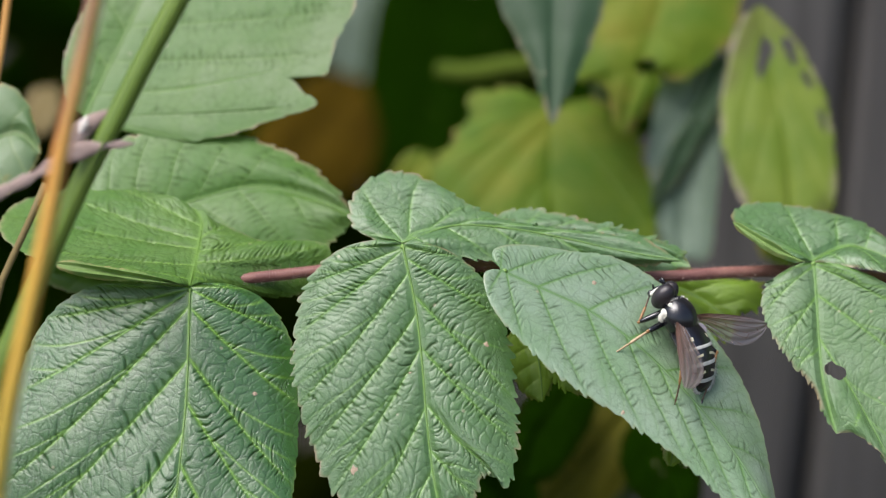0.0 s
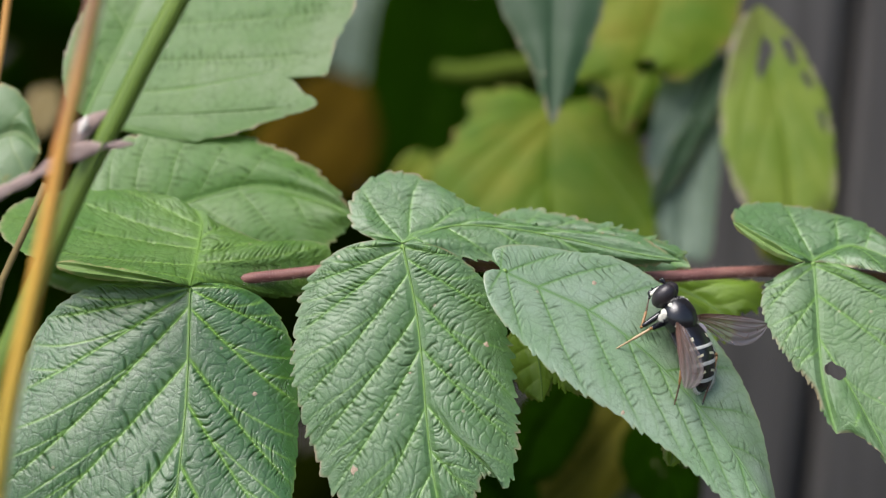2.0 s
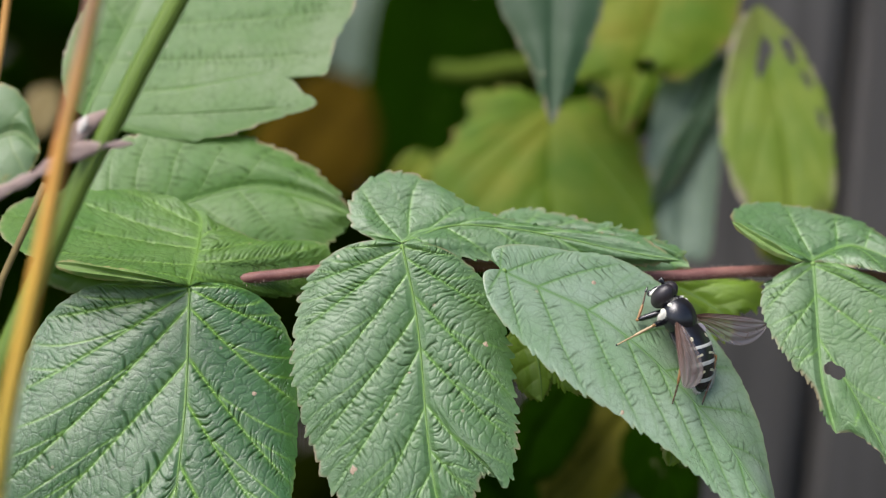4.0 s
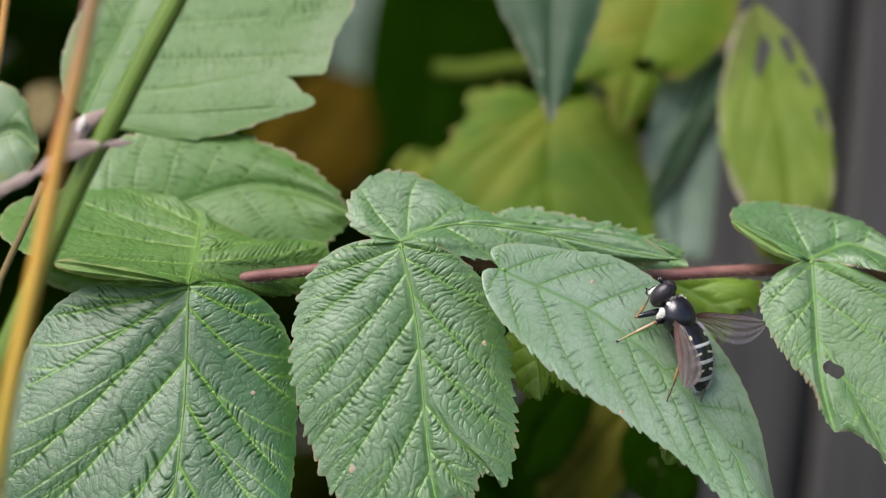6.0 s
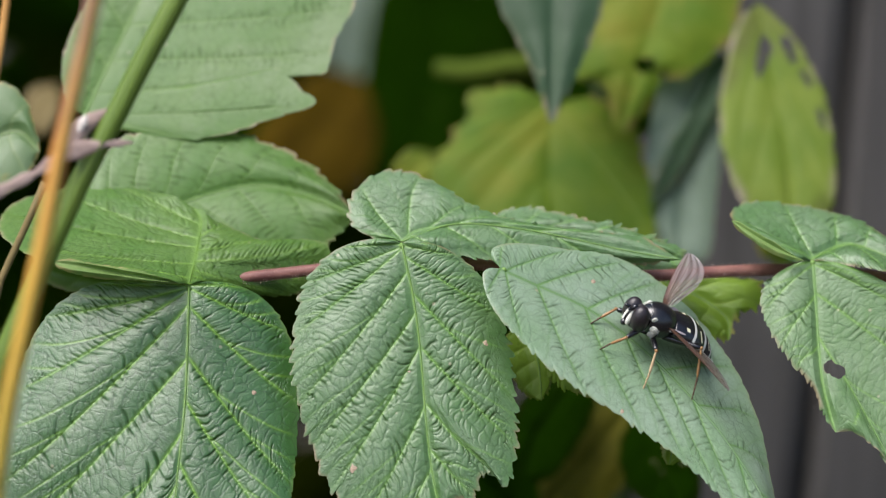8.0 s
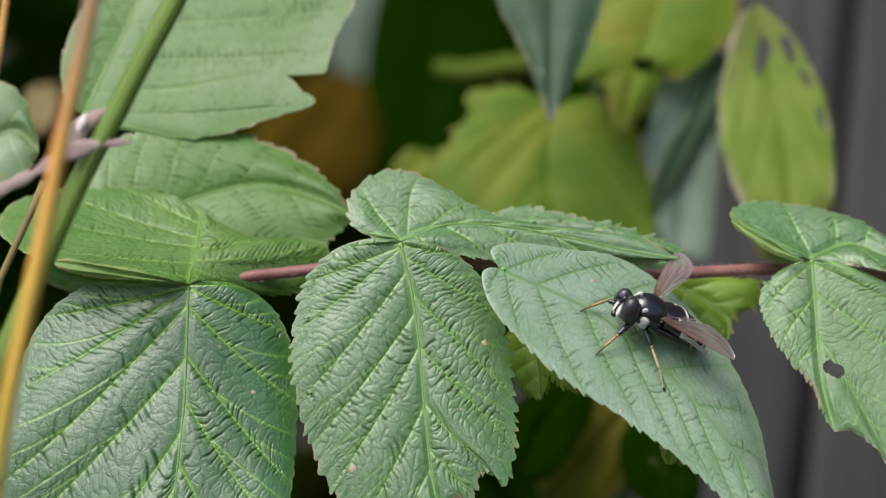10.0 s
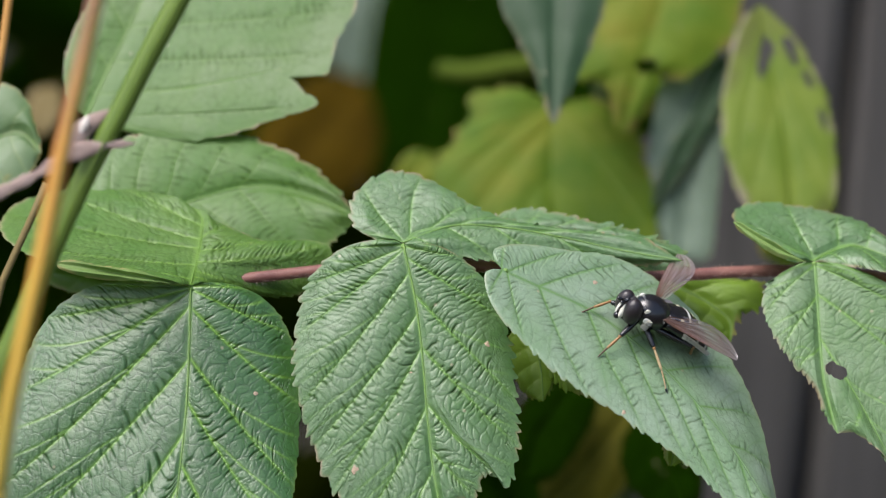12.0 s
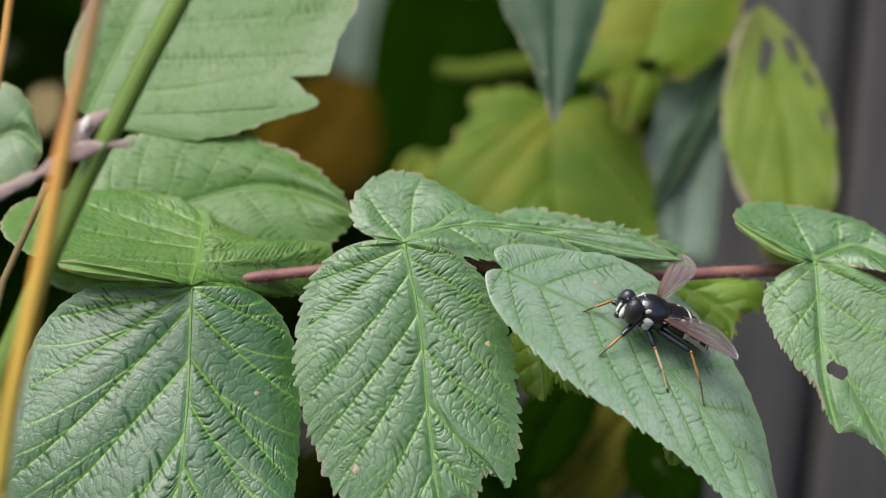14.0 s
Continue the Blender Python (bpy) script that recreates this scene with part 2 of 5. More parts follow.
def along(curve, t):
    g = np.clip(t, 0, 1) * (len(curve) - 1)
    return np.stack([np.interp(g, np.arange(len(curve)), curve[:, i]) for i in range(3)], -1)


def tube(points, radii, n=8, steps=40, flat=1.0, close=True):
    """A tapering round stem along a smooth curve; flat squeezes it towards a ribbon."""
    c = spline(points, steps)
    r = np.interp(np.linspace(0, 1, steps), np.linspace(0, 1, len(radii)), radii)
    verts, faces = [], []
    side = None
    for i in range(steps):
        d = Vector(c[min(i + 1, steps - 1)] - c[max(i - 1, 0)]).normalized()
        if side is None:
            side = d.cross(way(0, 0, 1)).normalized()
        side = (side - d * side.dot(d)).normalized()
        up = d.cross(side)
        for j in range(n):
            w = 2 * math.pi * j / n
            verts.append(Vector(c[i]) + (side * math.cos(w) + up * math.sin(w) * flat) * r[i])
    for i in range(steps - 1):
        for j in range(n):
            k = (j + 1) % n
            faces.append((i * n + j, i * n + k, (i + 1) * n + k, (i + 1) * n + j))
    if close:
        faces += [tuple(range(n))[::-1], tuple((steps - 1) * n + j for j in range(n))]
    return verts, faces


def smooth_noise(x, y, seed):
    """Cheap smooth value noise on arrays."""
    rng = np.random.RandomState(seed)
    g = rng.rand(64, 64)
    xi, yi = np.floor(x).astype(int), np.floor(y).astype(int)
    fx, fy = x - xi, y - yi
    fx, fy = fx * fx * (3 - 2 * fx), fy * fy * (3 - 2 * fy)
    a, b = g[xi % 64, yi % 64], g[(xi + 1) % 64, yi % 64]
    c, d = g[xi % 64, (yi + 1) % 64], g[(xi + 1) % 64, (yi + 1) % 64]
    return (a * (1 - fx) + b * fx) * (1 - fy) + (c * (1 - fx) + d * fx) * fy


def cells(x, y, seed):
    """Distances to the two nearest scattered cell centres, on arrays."""
    rng = np.random.RandomState(seed)
    jx, jy = rng.rand(64, 64), rng.rand(64, 64)
    xi, yi = np.floor(x).astype(int), np.floor(y).astype(int)
    f1, f2 = np.full(x.shape, 9.0), np.full(x.shape, 9.0)
    for i in (-1, 0, 1):
        for j in (-1, 0, 1):
            cx, cy = xi + i, yi + j
            d = np.hypot(cx + 0.1 + 0.8 * jx[cx % 64, cy % 64] - x, cy + 0.1 + 0.8 * jy[cx % 64, cy % 64] - y)
            f2 = np.minimum(f2, np.maximum(f1, d))
            f1 = np.minimum(f1, d)
    return f1, f2


def glide(x, xs, ys):
    """A monotone smooth curve through the points (xs, ys), read at x."""
    xs, ys = np.array(xs, float), np.array(ys, float)
    h, d = np.diff(xs), np.diff(ys) / np.diff(xs)
    m = np.zeros(len(xs))
    m[0], m[-1] = d[0], d[-1]
    both = d[:-1] * d[1:]
    m[1:-1] = np.where(both > 0, 2 * both / (d[:-1] + d[1:] + 1e-12), 0)
    i = np.clip(np.searchsorted(xs, x, side="right") - 1, 0, len(h) - 1)
    t = (x - xs[i]) / h[i]
    return ((2 * t ** 3 - 3 * t ** 2 + 1) * ys[i] + (t ** 3 - 2 * t ** 2 + t) * h[i] * m[i]
            + (3 * t ** 2 - 2 * t ** 3) * ys[i + 1] + (t ** 3 - t ** 2) * h[i] * m[i + 1])


def near_line(p, points):
    """Millimetres from each place of an array to a smooth line through the points."""
    c = spline([at(*q) for q in points], 60)
    best = np.full(p.shape[:-1], 9.0)
    for q in c:
        best = np.minimum(best, np.linalg.norm(p - q, axis=-1) * 1000)
    return best


def leaf(parent, material, mid, left, right, teeth=20, tooth=1.1, veins=7, quilt=0.5, crease=0.16, spacing=1.2, camber=0.6,
         wave=0.5, fan=0.25, pace=1.0, rows=230, cols=84, seed=1, holes=(), spots=(), label="", name="leaflet", midrib=True, vein_tint=0.6, tick=0.6, sharp=0.14, rim_width=0.45, groove=0.35, stalk=(), bare=0.02, nick=0.0, puff=0.0, bow=0.05, forks=0.0, extra=()):
    """A toothed, quilted leaf blade. mid runs from the foot to the tip, left and right are the points that its margins
    swing through on the way; all in millimetres across, up and away. The first share (fan) of the side veins springs from the foot.
    veins: how many, or for each side where they leave the midrib and reach the margin, as shares of both. extra: further vein lines.
    holes and spots: (across, up, away, radius)."""
    m = spline([at(*p) for p in mid], 200)
    r = np.linspace(0, 1, rows)
    sides = []
    for k, margin in enumerate((left, right)):
        rng = np.random.RandomState(seed + 11 * k)
        if isinstance(veins, int):
            count, lag = veins, 0.45
            pm, pe = np.clip((r - fan) / (1 - fan), 0, 1) ** pace, r
        else:
            count, lag = len(veins[k]) + 1, 0.0
            knots = np.linspace(0, 1, count + 1)
            pm = glide(r, knots, [0] + [v for v, _ in veins[k]] + [1])
            pe = glide(r, knots, [0] + [v for _, v in veins[k]] + [1])
        mt = along(m, pm)
        e = spline([at(*mid[0])] + [at(*p) for p in margin] + [at(*mid[-1])], 500)
        et = along(e, pe)
        et_t = np.gradient(et, axis=0)
        et_t /= np.linalg.norm(et_t, axis=1)[:, None] + 1e-12
        span = et - mt
        length = np.linalg.norm(span, axis=1) * 1000
        s = np.linspace(0, 1, cols) ** 0.92
        base = mt[:, None] * (1 - s[None, :, None]) + et[:, None] * s[None, :, None]
        # side veins bow a little towards the foot
        arch = np.gradient(base, axis=0)
        arch /= np.linalg.norm(arch, axis=2)[..., None] + 1e-9
        base = base - arch * (4 * s * (1 - s) * bow)[None, :, None] * (length[:, None, None] / 1000) * np.clip(np.minimum(r, 1 - r) * 6, 0, 1)[:, None, None]
        # teeth, uneven in size
        ph = pe * teeth + 0.22 * np.sin(pe * 37 + seed) + 0.15 * np.sin(pe * 91 + seed * 3)
        ph = np.maximum(ph, 0)
        f = ph % 1.0
        prof = np.where(f < 0.72, (f / 0.72) ** 1.3, (1 - f) / 0.28)
        f2 = (ph * 3) % 1.0
        prof = prof + 0.22 * np.where(f2 < 0.7, f2 / 0.7, (1 - f2) / 0.3)
        size = (tooth[k] if isinstance(tooth, tuple) else tooth) * (0.55 + 0.8 * rng.rand(teeth + 5)[ph.astype(int)])
        out = span / (length[:, None] / 1000 + 1e-9)
        out = out - et_t * np.sum(out * et_t, 1)[:, None]
        out /= np.linalg.norm(out, axis=1)[:, None] + 1e-9
        fade = np.clip(np.minimum((pe - bare) * 10, (1 - pe) * 14), 0, 1)
        push = (out * 0.85 + et_t * 0.5) * (prof * size * fade / 1000)[:, None]
        reach = np.clip((s - 0.78) / 0.22, 0, 1) ** 1.6
        base = base + push[:, None] * reach[None, :, None]
        du, dv = np.gradient(base, axis=0), np.gradient(base, axis=1)
        nrm = np.cross(du, dv)
        if k == 1:
            nrm = -nrm
        nrm /= np.linalg.norm(nrm, axis=2)[..., None] + 1e-15
        nrm[:2] = nrm[2]
        nrm[-2:] = nrm[-3]
        R, S = np.meshgrid(r, s, indexing="ij")
        dist = S * np.maximum(length, 0.5)[:, None]
        a = R * count + lag + (0.16 if lag else 0.05) * (smooth_noise(R * 6, S * 3, seed + 3) - 0.5)
        panel = np.floor(a).astype(int)
        fa = a - panel
        dvn = dv / (np.linalg.norm(dv, axis=2)[..., None] + 1e-15)
        across = du - dvn * np.sum(du * dvn, 2)[..., None]
        gap = np.linalg.norm(across, axis=2) * 1000 * rows / count + 0.05
        dv_mm = np.minimum(fa, 1 - fa) * gap
        ends = np.ones(S.shape) if lag else ((a > 0.5) & (a < count - 0.5)) * 1.0
        sec = np.exp(-(dv_mm / 0.20) ** 2) * np.clip((1.02 - S) * 5, 0, 1) * (1 - 0.4 * S) * ends
        halo = np.exp(-(dv_mm / 0.9) ** 2) * ends
        if forks:
            # each side vein sends a branch or two towards the foot side of the margin
            lot = np.random.RandomState(seed + 41 + k).rand(40, 2)
            for turn in (0, 1):
                s0 = (0.25 + 0.3 * turn + 0.18 * lot[panel % 40, turn])
                line = 1 - (0.62 - 0.3 * turn) * np.clip((S - s0) / (1 - s0), 0, 1) ** 0.85
                off = np.abs(fa - line) * gap
                limb = np.exp(-(off / 0.13) ** 2) * (S > s0) * np.clip((1.02 - S) * 5, 0, 1) * forks * ((panel < count - 1) if not lag else 1.0)
                sec = np.maximum(sec, limb)
                halo = np.maximum(halo, 0.6 * np.exp(-(off / 0.6) ** 2) * (S > s0) * forks)
        for points in extra:
            off = near_line(base, points)
            sec = np.maximum(sec, np.exp(-(off / 0.2) ** 2))
            halo = np.maximum(halo, np.exp(-(off / 0.9) ** 2))
        ridge = np.sin(np.pi * fa) ** 0.75 * np.clip(gap / 2.5, 0, 1) * np.clip((1.05 - S) * 3, 0, 1)
        # small domed cells between the veins, drawn out across each panel
        jog = smooth_noise(dist * 0.5 + panel * 5, fa * 3, seed + 5) - 0.5
        slip = np.sum(du * dvn, 2) * 1000 * rows / count
        f1, f2 = cells((dist + fa * slip) / spacing + 17.3 * panel + 0.6 * jog, fa * gap / (spacing * 1.8) + 7.7 * panel + 30 * k + 0.3 * jog, seed)
        edge = f2 - f1
        keep = 0.25 + 0.75 * smooth_noise(dist * 0.55 + panel * 7, fa * 2 + R * 9, seed + 8)
        inside = np.clip(S * 9, 0, 1) * np.clip((1 - S) * 9, 0, 1) * np.clip((gap - 0.4) / 2.2, 0, 1)
        ter = np.exp(-(edge / sharp) ** 2) * keep * inside * (tick + (1 - tick) * np.abs(2 * fa - 1) ** 1.5)
        dome = np.clip(edge, 0, 0.5) * inside
        cushion = (1 - np.exp(-(edge / 0.3) ** 2)) * inside
        # short sharp creases that cross the side veins
        step = spacing * 0.75
        u = (dist + fa * slip) / step + 0.5 * jog
        iu = np.floor(u + 0.5).astype(int)
        chance = np.random.RandomState(seed + 77 + k).rand(97, 97)
        amp = chance[iu % 97, np.floor(a + 0.5).astype(int) % 97]
        amp2 = chance[(iu * 7 + 3) % 97, (panel * 5 + 11) % 97]
        slit = np.exp(-(np.abs(u - iu) * step / 0.13) ** 2) * np.clip(amp * 1.6 - 0.25, 0, 1) * np.exp(-(dv_mm / (0.5 + 1.7 * amp2 ** 1.5)) ** 4) * inside
        rib = np.exp(-(dist / 0.34) ** 2)
        small = smooth_noise(base[..., 0] * 900 + 50, base[..., 2] * 900, seed + 13) - 0.5
        swell = smooth_noise(R * 3.1, S * 2.2, seed + 21 + k) - 0.5
        near = np.clip(np.linalg.norm(base - base[0, 0], axis=2) * 1000 / 6, 0.2, 1)
        h = (near * quilt * (ridge - 0.5) + puff * cushion * (0.55 + 0.45 * keep) + crease * (0.26 * dome - 0.9 * ter) - nick * slit - (0.03 + quilt * 0.12) * sec - groove * rib
             + camber * 4 * S * (1 - S) + 0.018 * small + wave * 2 * swell * S)
        h = h * np.clip(np.minimum(R, 1 - R) * 18, 0.05, 1) * np.clip(S * length[:, None] / 1.2, 0, 1)
        pos = base + nrm * (h / 1000)[..., None]
        pos[:, 0] = mt
        # mask of the creases that get shade painted into the colour
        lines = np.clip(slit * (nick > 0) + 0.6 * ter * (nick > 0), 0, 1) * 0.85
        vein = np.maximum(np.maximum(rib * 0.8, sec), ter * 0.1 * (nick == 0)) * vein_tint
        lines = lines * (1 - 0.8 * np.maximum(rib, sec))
        rim = np.clip(1 - (1 - S) * np.maximum(length, 1)[:, None] / rim_width, 0, 1)
        dead = np.zeros(S.shape, bool)
        for hx, hu, ha, hr in holes:
            d = np.linalg.norm(base - np.array(at(hx, hu, ha)), axis=2) * 1000 / hr
            d = d + 0.55 * (smooth_noise(base[..., 0] * 1500 + 90, base[..., 2] * 1500, seed + 31) - 0.5)
            dead |= d < 1
            rim = np.maximum(rim, (d < 1.18) * 1.0)
        sides.append((pos, np.clip(vein, 0, 1), rim, dead, nrm, lines, np.clip(np.maximum(halo, 0.7 * np.exp(-(dist / 0.9) ** 2)), 0, 1)))
    # the halves meet along the midrib
    verts, vein, rim, dead, nrm, lines, green = (np.concatenate([sides[0][i][:, ::-1], sides[1][i]], 1) for i in range(7))
    w = verts.shape[1]
    idx = np.arange(rows * w).reshape(rows, w)
    q = np.stack([idx[:-1, :-1], idx[:-1, 1:], idx[1:, 1:], idx[1:, :-1]], -1).reshape(-1, 4)
    bad = dead[:-1, :-1] | dead[:-1, 1:] | dead[1:, 1:] | dead[1:, :-1]
    bad[:, cols - 1] = True
    bad = bad.reshape(-1)
    q = q[~bad]
    o = np.array(at(*mid[0]))
    me = bpy.data.meshes.new(name)
    me.from_pydata((verts.reshape(-1, 3) - o).tolist(), [], q.tolist())
    for key, arr in (("vein", vein), ("rim", rim), ("crease_shade", lines), ("halo", green)):
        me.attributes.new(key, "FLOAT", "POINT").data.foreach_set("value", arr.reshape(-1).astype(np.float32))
    me.materials.append(material)
    me.shade_smooth()
    ob = new(name, me)
    ob.parent = parent
    ob.location = Vector(o) - parent.location
    tagged(ob, label)
    if midrib:
        v, f = tube([Vector(m[i]) for i in (0, 40, 80, 120, 160, 199)], [0.00013, 0.0001, 0.00007, 0.00004], 6, 40)
        part("midrib", v, f, MIDRIB, ob, origin=m[0])
    if stalk:
        v, f = tube([Vector(m[2])] + [at(*p) for p in stalk], [0.00035, 0.0005, 0.0006], 8, 24)
        part("leaf_stalk", v, f, MIDRIB, ob, origin=m[0])
    for sx, su, sa, sr in spots:
        flat_ = np.linalg.norm(verts - np.array(at(sx, su, sa)), axis=2)
        i, j = np.unravel_index(np.argmin(flat_), flat_.shape)
        n = Vector(nrm[i, j]).normalized()
        if n.y > 0:
            n = -n
        c = Vector(verts[i, j]) + n * 0.00012
        u = n.orthogonal().normalized()
        v = n.cross(u)
        rs = random.Random(seed * 31 + int(i))
        ring = [c + (u * math.cos(w_) + v * math.sin(w_)) * sr / 1000 * rs.uniform(0.6, 1.15) - n * 0.00015 for w_ in np.linspace(0, 2 * math.pi, 13)[:-1]]
        part("leaf_spot", [c + n * 0.00003] + ring, [(0, 1 + t, 1 + (t + 1) % 12) for t in range(12)], SPOT, ob, "small dry tan spot", origin=c)
    return ob

# ---- ground, fence, undergrowth ----
gv, gf = [], []
for i in range(41):
    for j in range(41):
        x, y = ((i - 20) / 20), ((j - 20) / 20)
        x, y = 40 * x * abs(x) ** 1.5, 40 * y * abs(y) ** 1.5
        gv.append((x, y, -0.004 + 0.02 * (noise.noise((x * 1.7, y * 1.7, 0.3)) if abs(x) < 8 and abs(y) < 8 else 0)))
for i in range(40):
    for j in range(40):
        gf.append((i * 41 + j, (i + 1) * 41 + j, (i + 1) * 41 + j + 1, i * 41 + j + 1))
ground = part("ground", gv, gf, SOIL, None, "dark bare soil under the shrubs", origin=(0, 0, 0))
tagged(ground, category="ground", kind="structure")

FENCE_Y = 0.132
fence = thing("fence", (0.06, FENCE_Y, 0), "weathered grey board fence with a narrow gap between boards", "fence")


def board(x0, x1, seed):
    """An upright board with worn, slightly wavy edges."""
    rng = random.Random(seed)
    verts, faces = [], []
    n = 24
    for i in range(n + 1):
        z = 0.0 + 1.25 * i / n
        lean = 0.085 * (z - 0.5)
        w0, w1 = rng.uniform(-0.0006, 0.0006), rng.uniform(-0.0006, 0.0006)
        for x, y in ((x0 + w0, 0.002), (x0 + w0 + 0.002, 0), (x1 + w1 - 0.002, 0), (x1 + w1, 0.002), (x1 + w1, 0.02), (x0 + w0, 0.02)):
            verts.append((x + lean, FENCE_Y + y, z))
    for i in range(n):
        for j in range(6):
            k = (j + 1) % 6
            faces.append((i * 6 + j, i * 6 + k, (i + 1) * 6 + k, (i + 1) * 6 + j))
    faces += [tuple(range(6))[::-1], tuple(n * 6 + j for j in range(6))]
    return verts, faces


for k, (x0, x1) in enumerate(((0.0175 + 0.0473 * k, 0.0620 + 0.0475 * k) for k in range(26))):
    part("board", *board(x0, x1, k), WOOD, fence, smooth=False)
part("rail", *tube([(-0.04, FENCE_Y + 0.035, 0.9), (1.26, FENCE_Y + 0.035, 0.9)], [0.03], 4, 2), WOOD, fence, smooth=False)


def simple_leaf(rng, centre, size, out):
    """A small folded leaf of eight faces, turned at random."""
    f = Vector((rng.uniform(-1, 1), rng.uniform(-1, 1), rng.uniform(-1.2, 0.2))).normalized()
    s = f.cross(Vector((rng.uniform(-1, 1), rng.uniform(-1, 1), rng.uniform(-1, 1)))).normalized()
    n = f.cross(s)
    verts, faces = out
    k = len(verts)
    for q, w in ((0, 0), (0.3, 0.33), (0.6, 0.3), (1.0, 0)):
        c = centre + f * size * (q - 0.5)
        verts += [c + s * size * w + n * size * 0.08, c - n * size * 0.04 * w, c - s * size * w + n * size * 0.08]
    for i in range(3):
        a = k + i * 3
        faces += [(a, a + 1, a + 4, a + 3), (a + 1, a + 2, a + 5, a + 4)]


# leaves in the shade-dark colour fill the dark background
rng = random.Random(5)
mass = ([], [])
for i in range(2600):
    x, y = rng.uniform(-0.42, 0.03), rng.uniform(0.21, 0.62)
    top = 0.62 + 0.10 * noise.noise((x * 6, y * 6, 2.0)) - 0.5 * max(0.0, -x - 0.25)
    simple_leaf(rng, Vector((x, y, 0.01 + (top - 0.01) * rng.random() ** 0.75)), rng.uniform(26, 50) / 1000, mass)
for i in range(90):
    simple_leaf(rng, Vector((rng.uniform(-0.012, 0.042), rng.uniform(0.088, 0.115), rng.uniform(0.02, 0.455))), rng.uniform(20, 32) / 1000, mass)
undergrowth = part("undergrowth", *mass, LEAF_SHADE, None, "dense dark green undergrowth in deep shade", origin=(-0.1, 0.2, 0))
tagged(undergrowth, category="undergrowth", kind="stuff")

# ---- raspberry cane in the foreground ----
cane = thing("raspberry_cane", at(170, 0, 30) * 1 - Vector((0, 0, at(170, 0, 30).z)), "raspberry cane with red-brown downy stem and toothed green leaves", "raspberry plant")
stem_line = [at(-32.27, -5.05, 7.00), at(-27.29, -4.05, 7.00), at(-16.63, -2.84, 7.00), at(-5.97, -1.49, 7.00), at(4.70, -2.14, 8.00), at(16.87, -3.50, 10.00), at(27.59, -3.50, 10.00), at(37.02, -2.94, 12.00), at(45.80, -2.81, 14.00), at(56.46, -3.74, 14.00), at(75, -7, 8), at(110, -30, 16), at(145, -140, 26), at(165, -330, 30), Vector((at(170, 0, 30).x, at(170, 0, 30).y, -0.01))]
stem_v, stem_f = tube(stem_line, [0.0007, 0.0008, 0.00085, 0.0009, 0.0012, 0.002], 12, 160)
part("stem", stem_v, stem_f, CANE, cane, "red-brown downy stem")
down = []
stem_mid = spline(stem_line[:11], 300)
rng = random.Random(21)
for i in range(4200):
    j = rng.randrange(299)
    d = Vector((rng.uniform(-1, 1), rng.uniform(-1, 1), rng.uniform(-1, 1)))
    ax = Vector(stem_mid[j + 1] - stem_mid[j]).normalized()
    d = (d - ax * d.dot(ax)).normalized()
    down.append((Vector(stem_mid[j]) + d * 0.0007, d))
dv, df = [], []
for r, d in down:
    a = d.orthogonal().normalized() * 0.00002
    k = len(dv)
    dv += [r + a, r - a, r + d * rng.uniform(0.0003, 0.0007)]
    df.append((k, k + 1, k + 2))
part("stem_down", dv, df, FUZZ, cane, "fine pale hairs on the stem")
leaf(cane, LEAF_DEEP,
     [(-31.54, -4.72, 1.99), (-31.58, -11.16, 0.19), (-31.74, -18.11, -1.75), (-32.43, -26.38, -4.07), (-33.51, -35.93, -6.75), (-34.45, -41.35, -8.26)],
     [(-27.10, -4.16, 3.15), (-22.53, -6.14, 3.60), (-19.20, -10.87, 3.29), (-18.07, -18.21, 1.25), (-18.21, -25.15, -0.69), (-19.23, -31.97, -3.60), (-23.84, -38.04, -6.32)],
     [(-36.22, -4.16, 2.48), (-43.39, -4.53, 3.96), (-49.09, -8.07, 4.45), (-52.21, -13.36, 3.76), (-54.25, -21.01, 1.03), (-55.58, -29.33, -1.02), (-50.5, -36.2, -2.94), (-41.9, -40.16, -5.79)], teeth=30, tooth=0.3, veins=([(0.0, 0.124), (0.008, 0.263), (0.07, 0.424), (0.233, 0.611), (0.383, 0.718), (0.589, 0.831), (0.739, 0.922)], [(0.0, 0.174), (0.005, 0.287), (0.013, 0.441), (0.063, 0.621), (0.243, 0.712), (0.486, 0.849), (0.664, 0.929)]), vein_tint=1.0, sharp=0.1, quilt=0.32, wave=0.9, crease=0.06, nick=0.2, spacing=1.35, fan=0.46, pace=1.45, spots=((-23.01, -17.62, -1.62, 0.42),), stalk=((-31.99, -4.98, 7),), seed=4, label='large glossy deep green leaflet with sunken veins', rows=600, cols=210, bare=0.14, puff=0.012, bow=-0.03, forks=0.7)
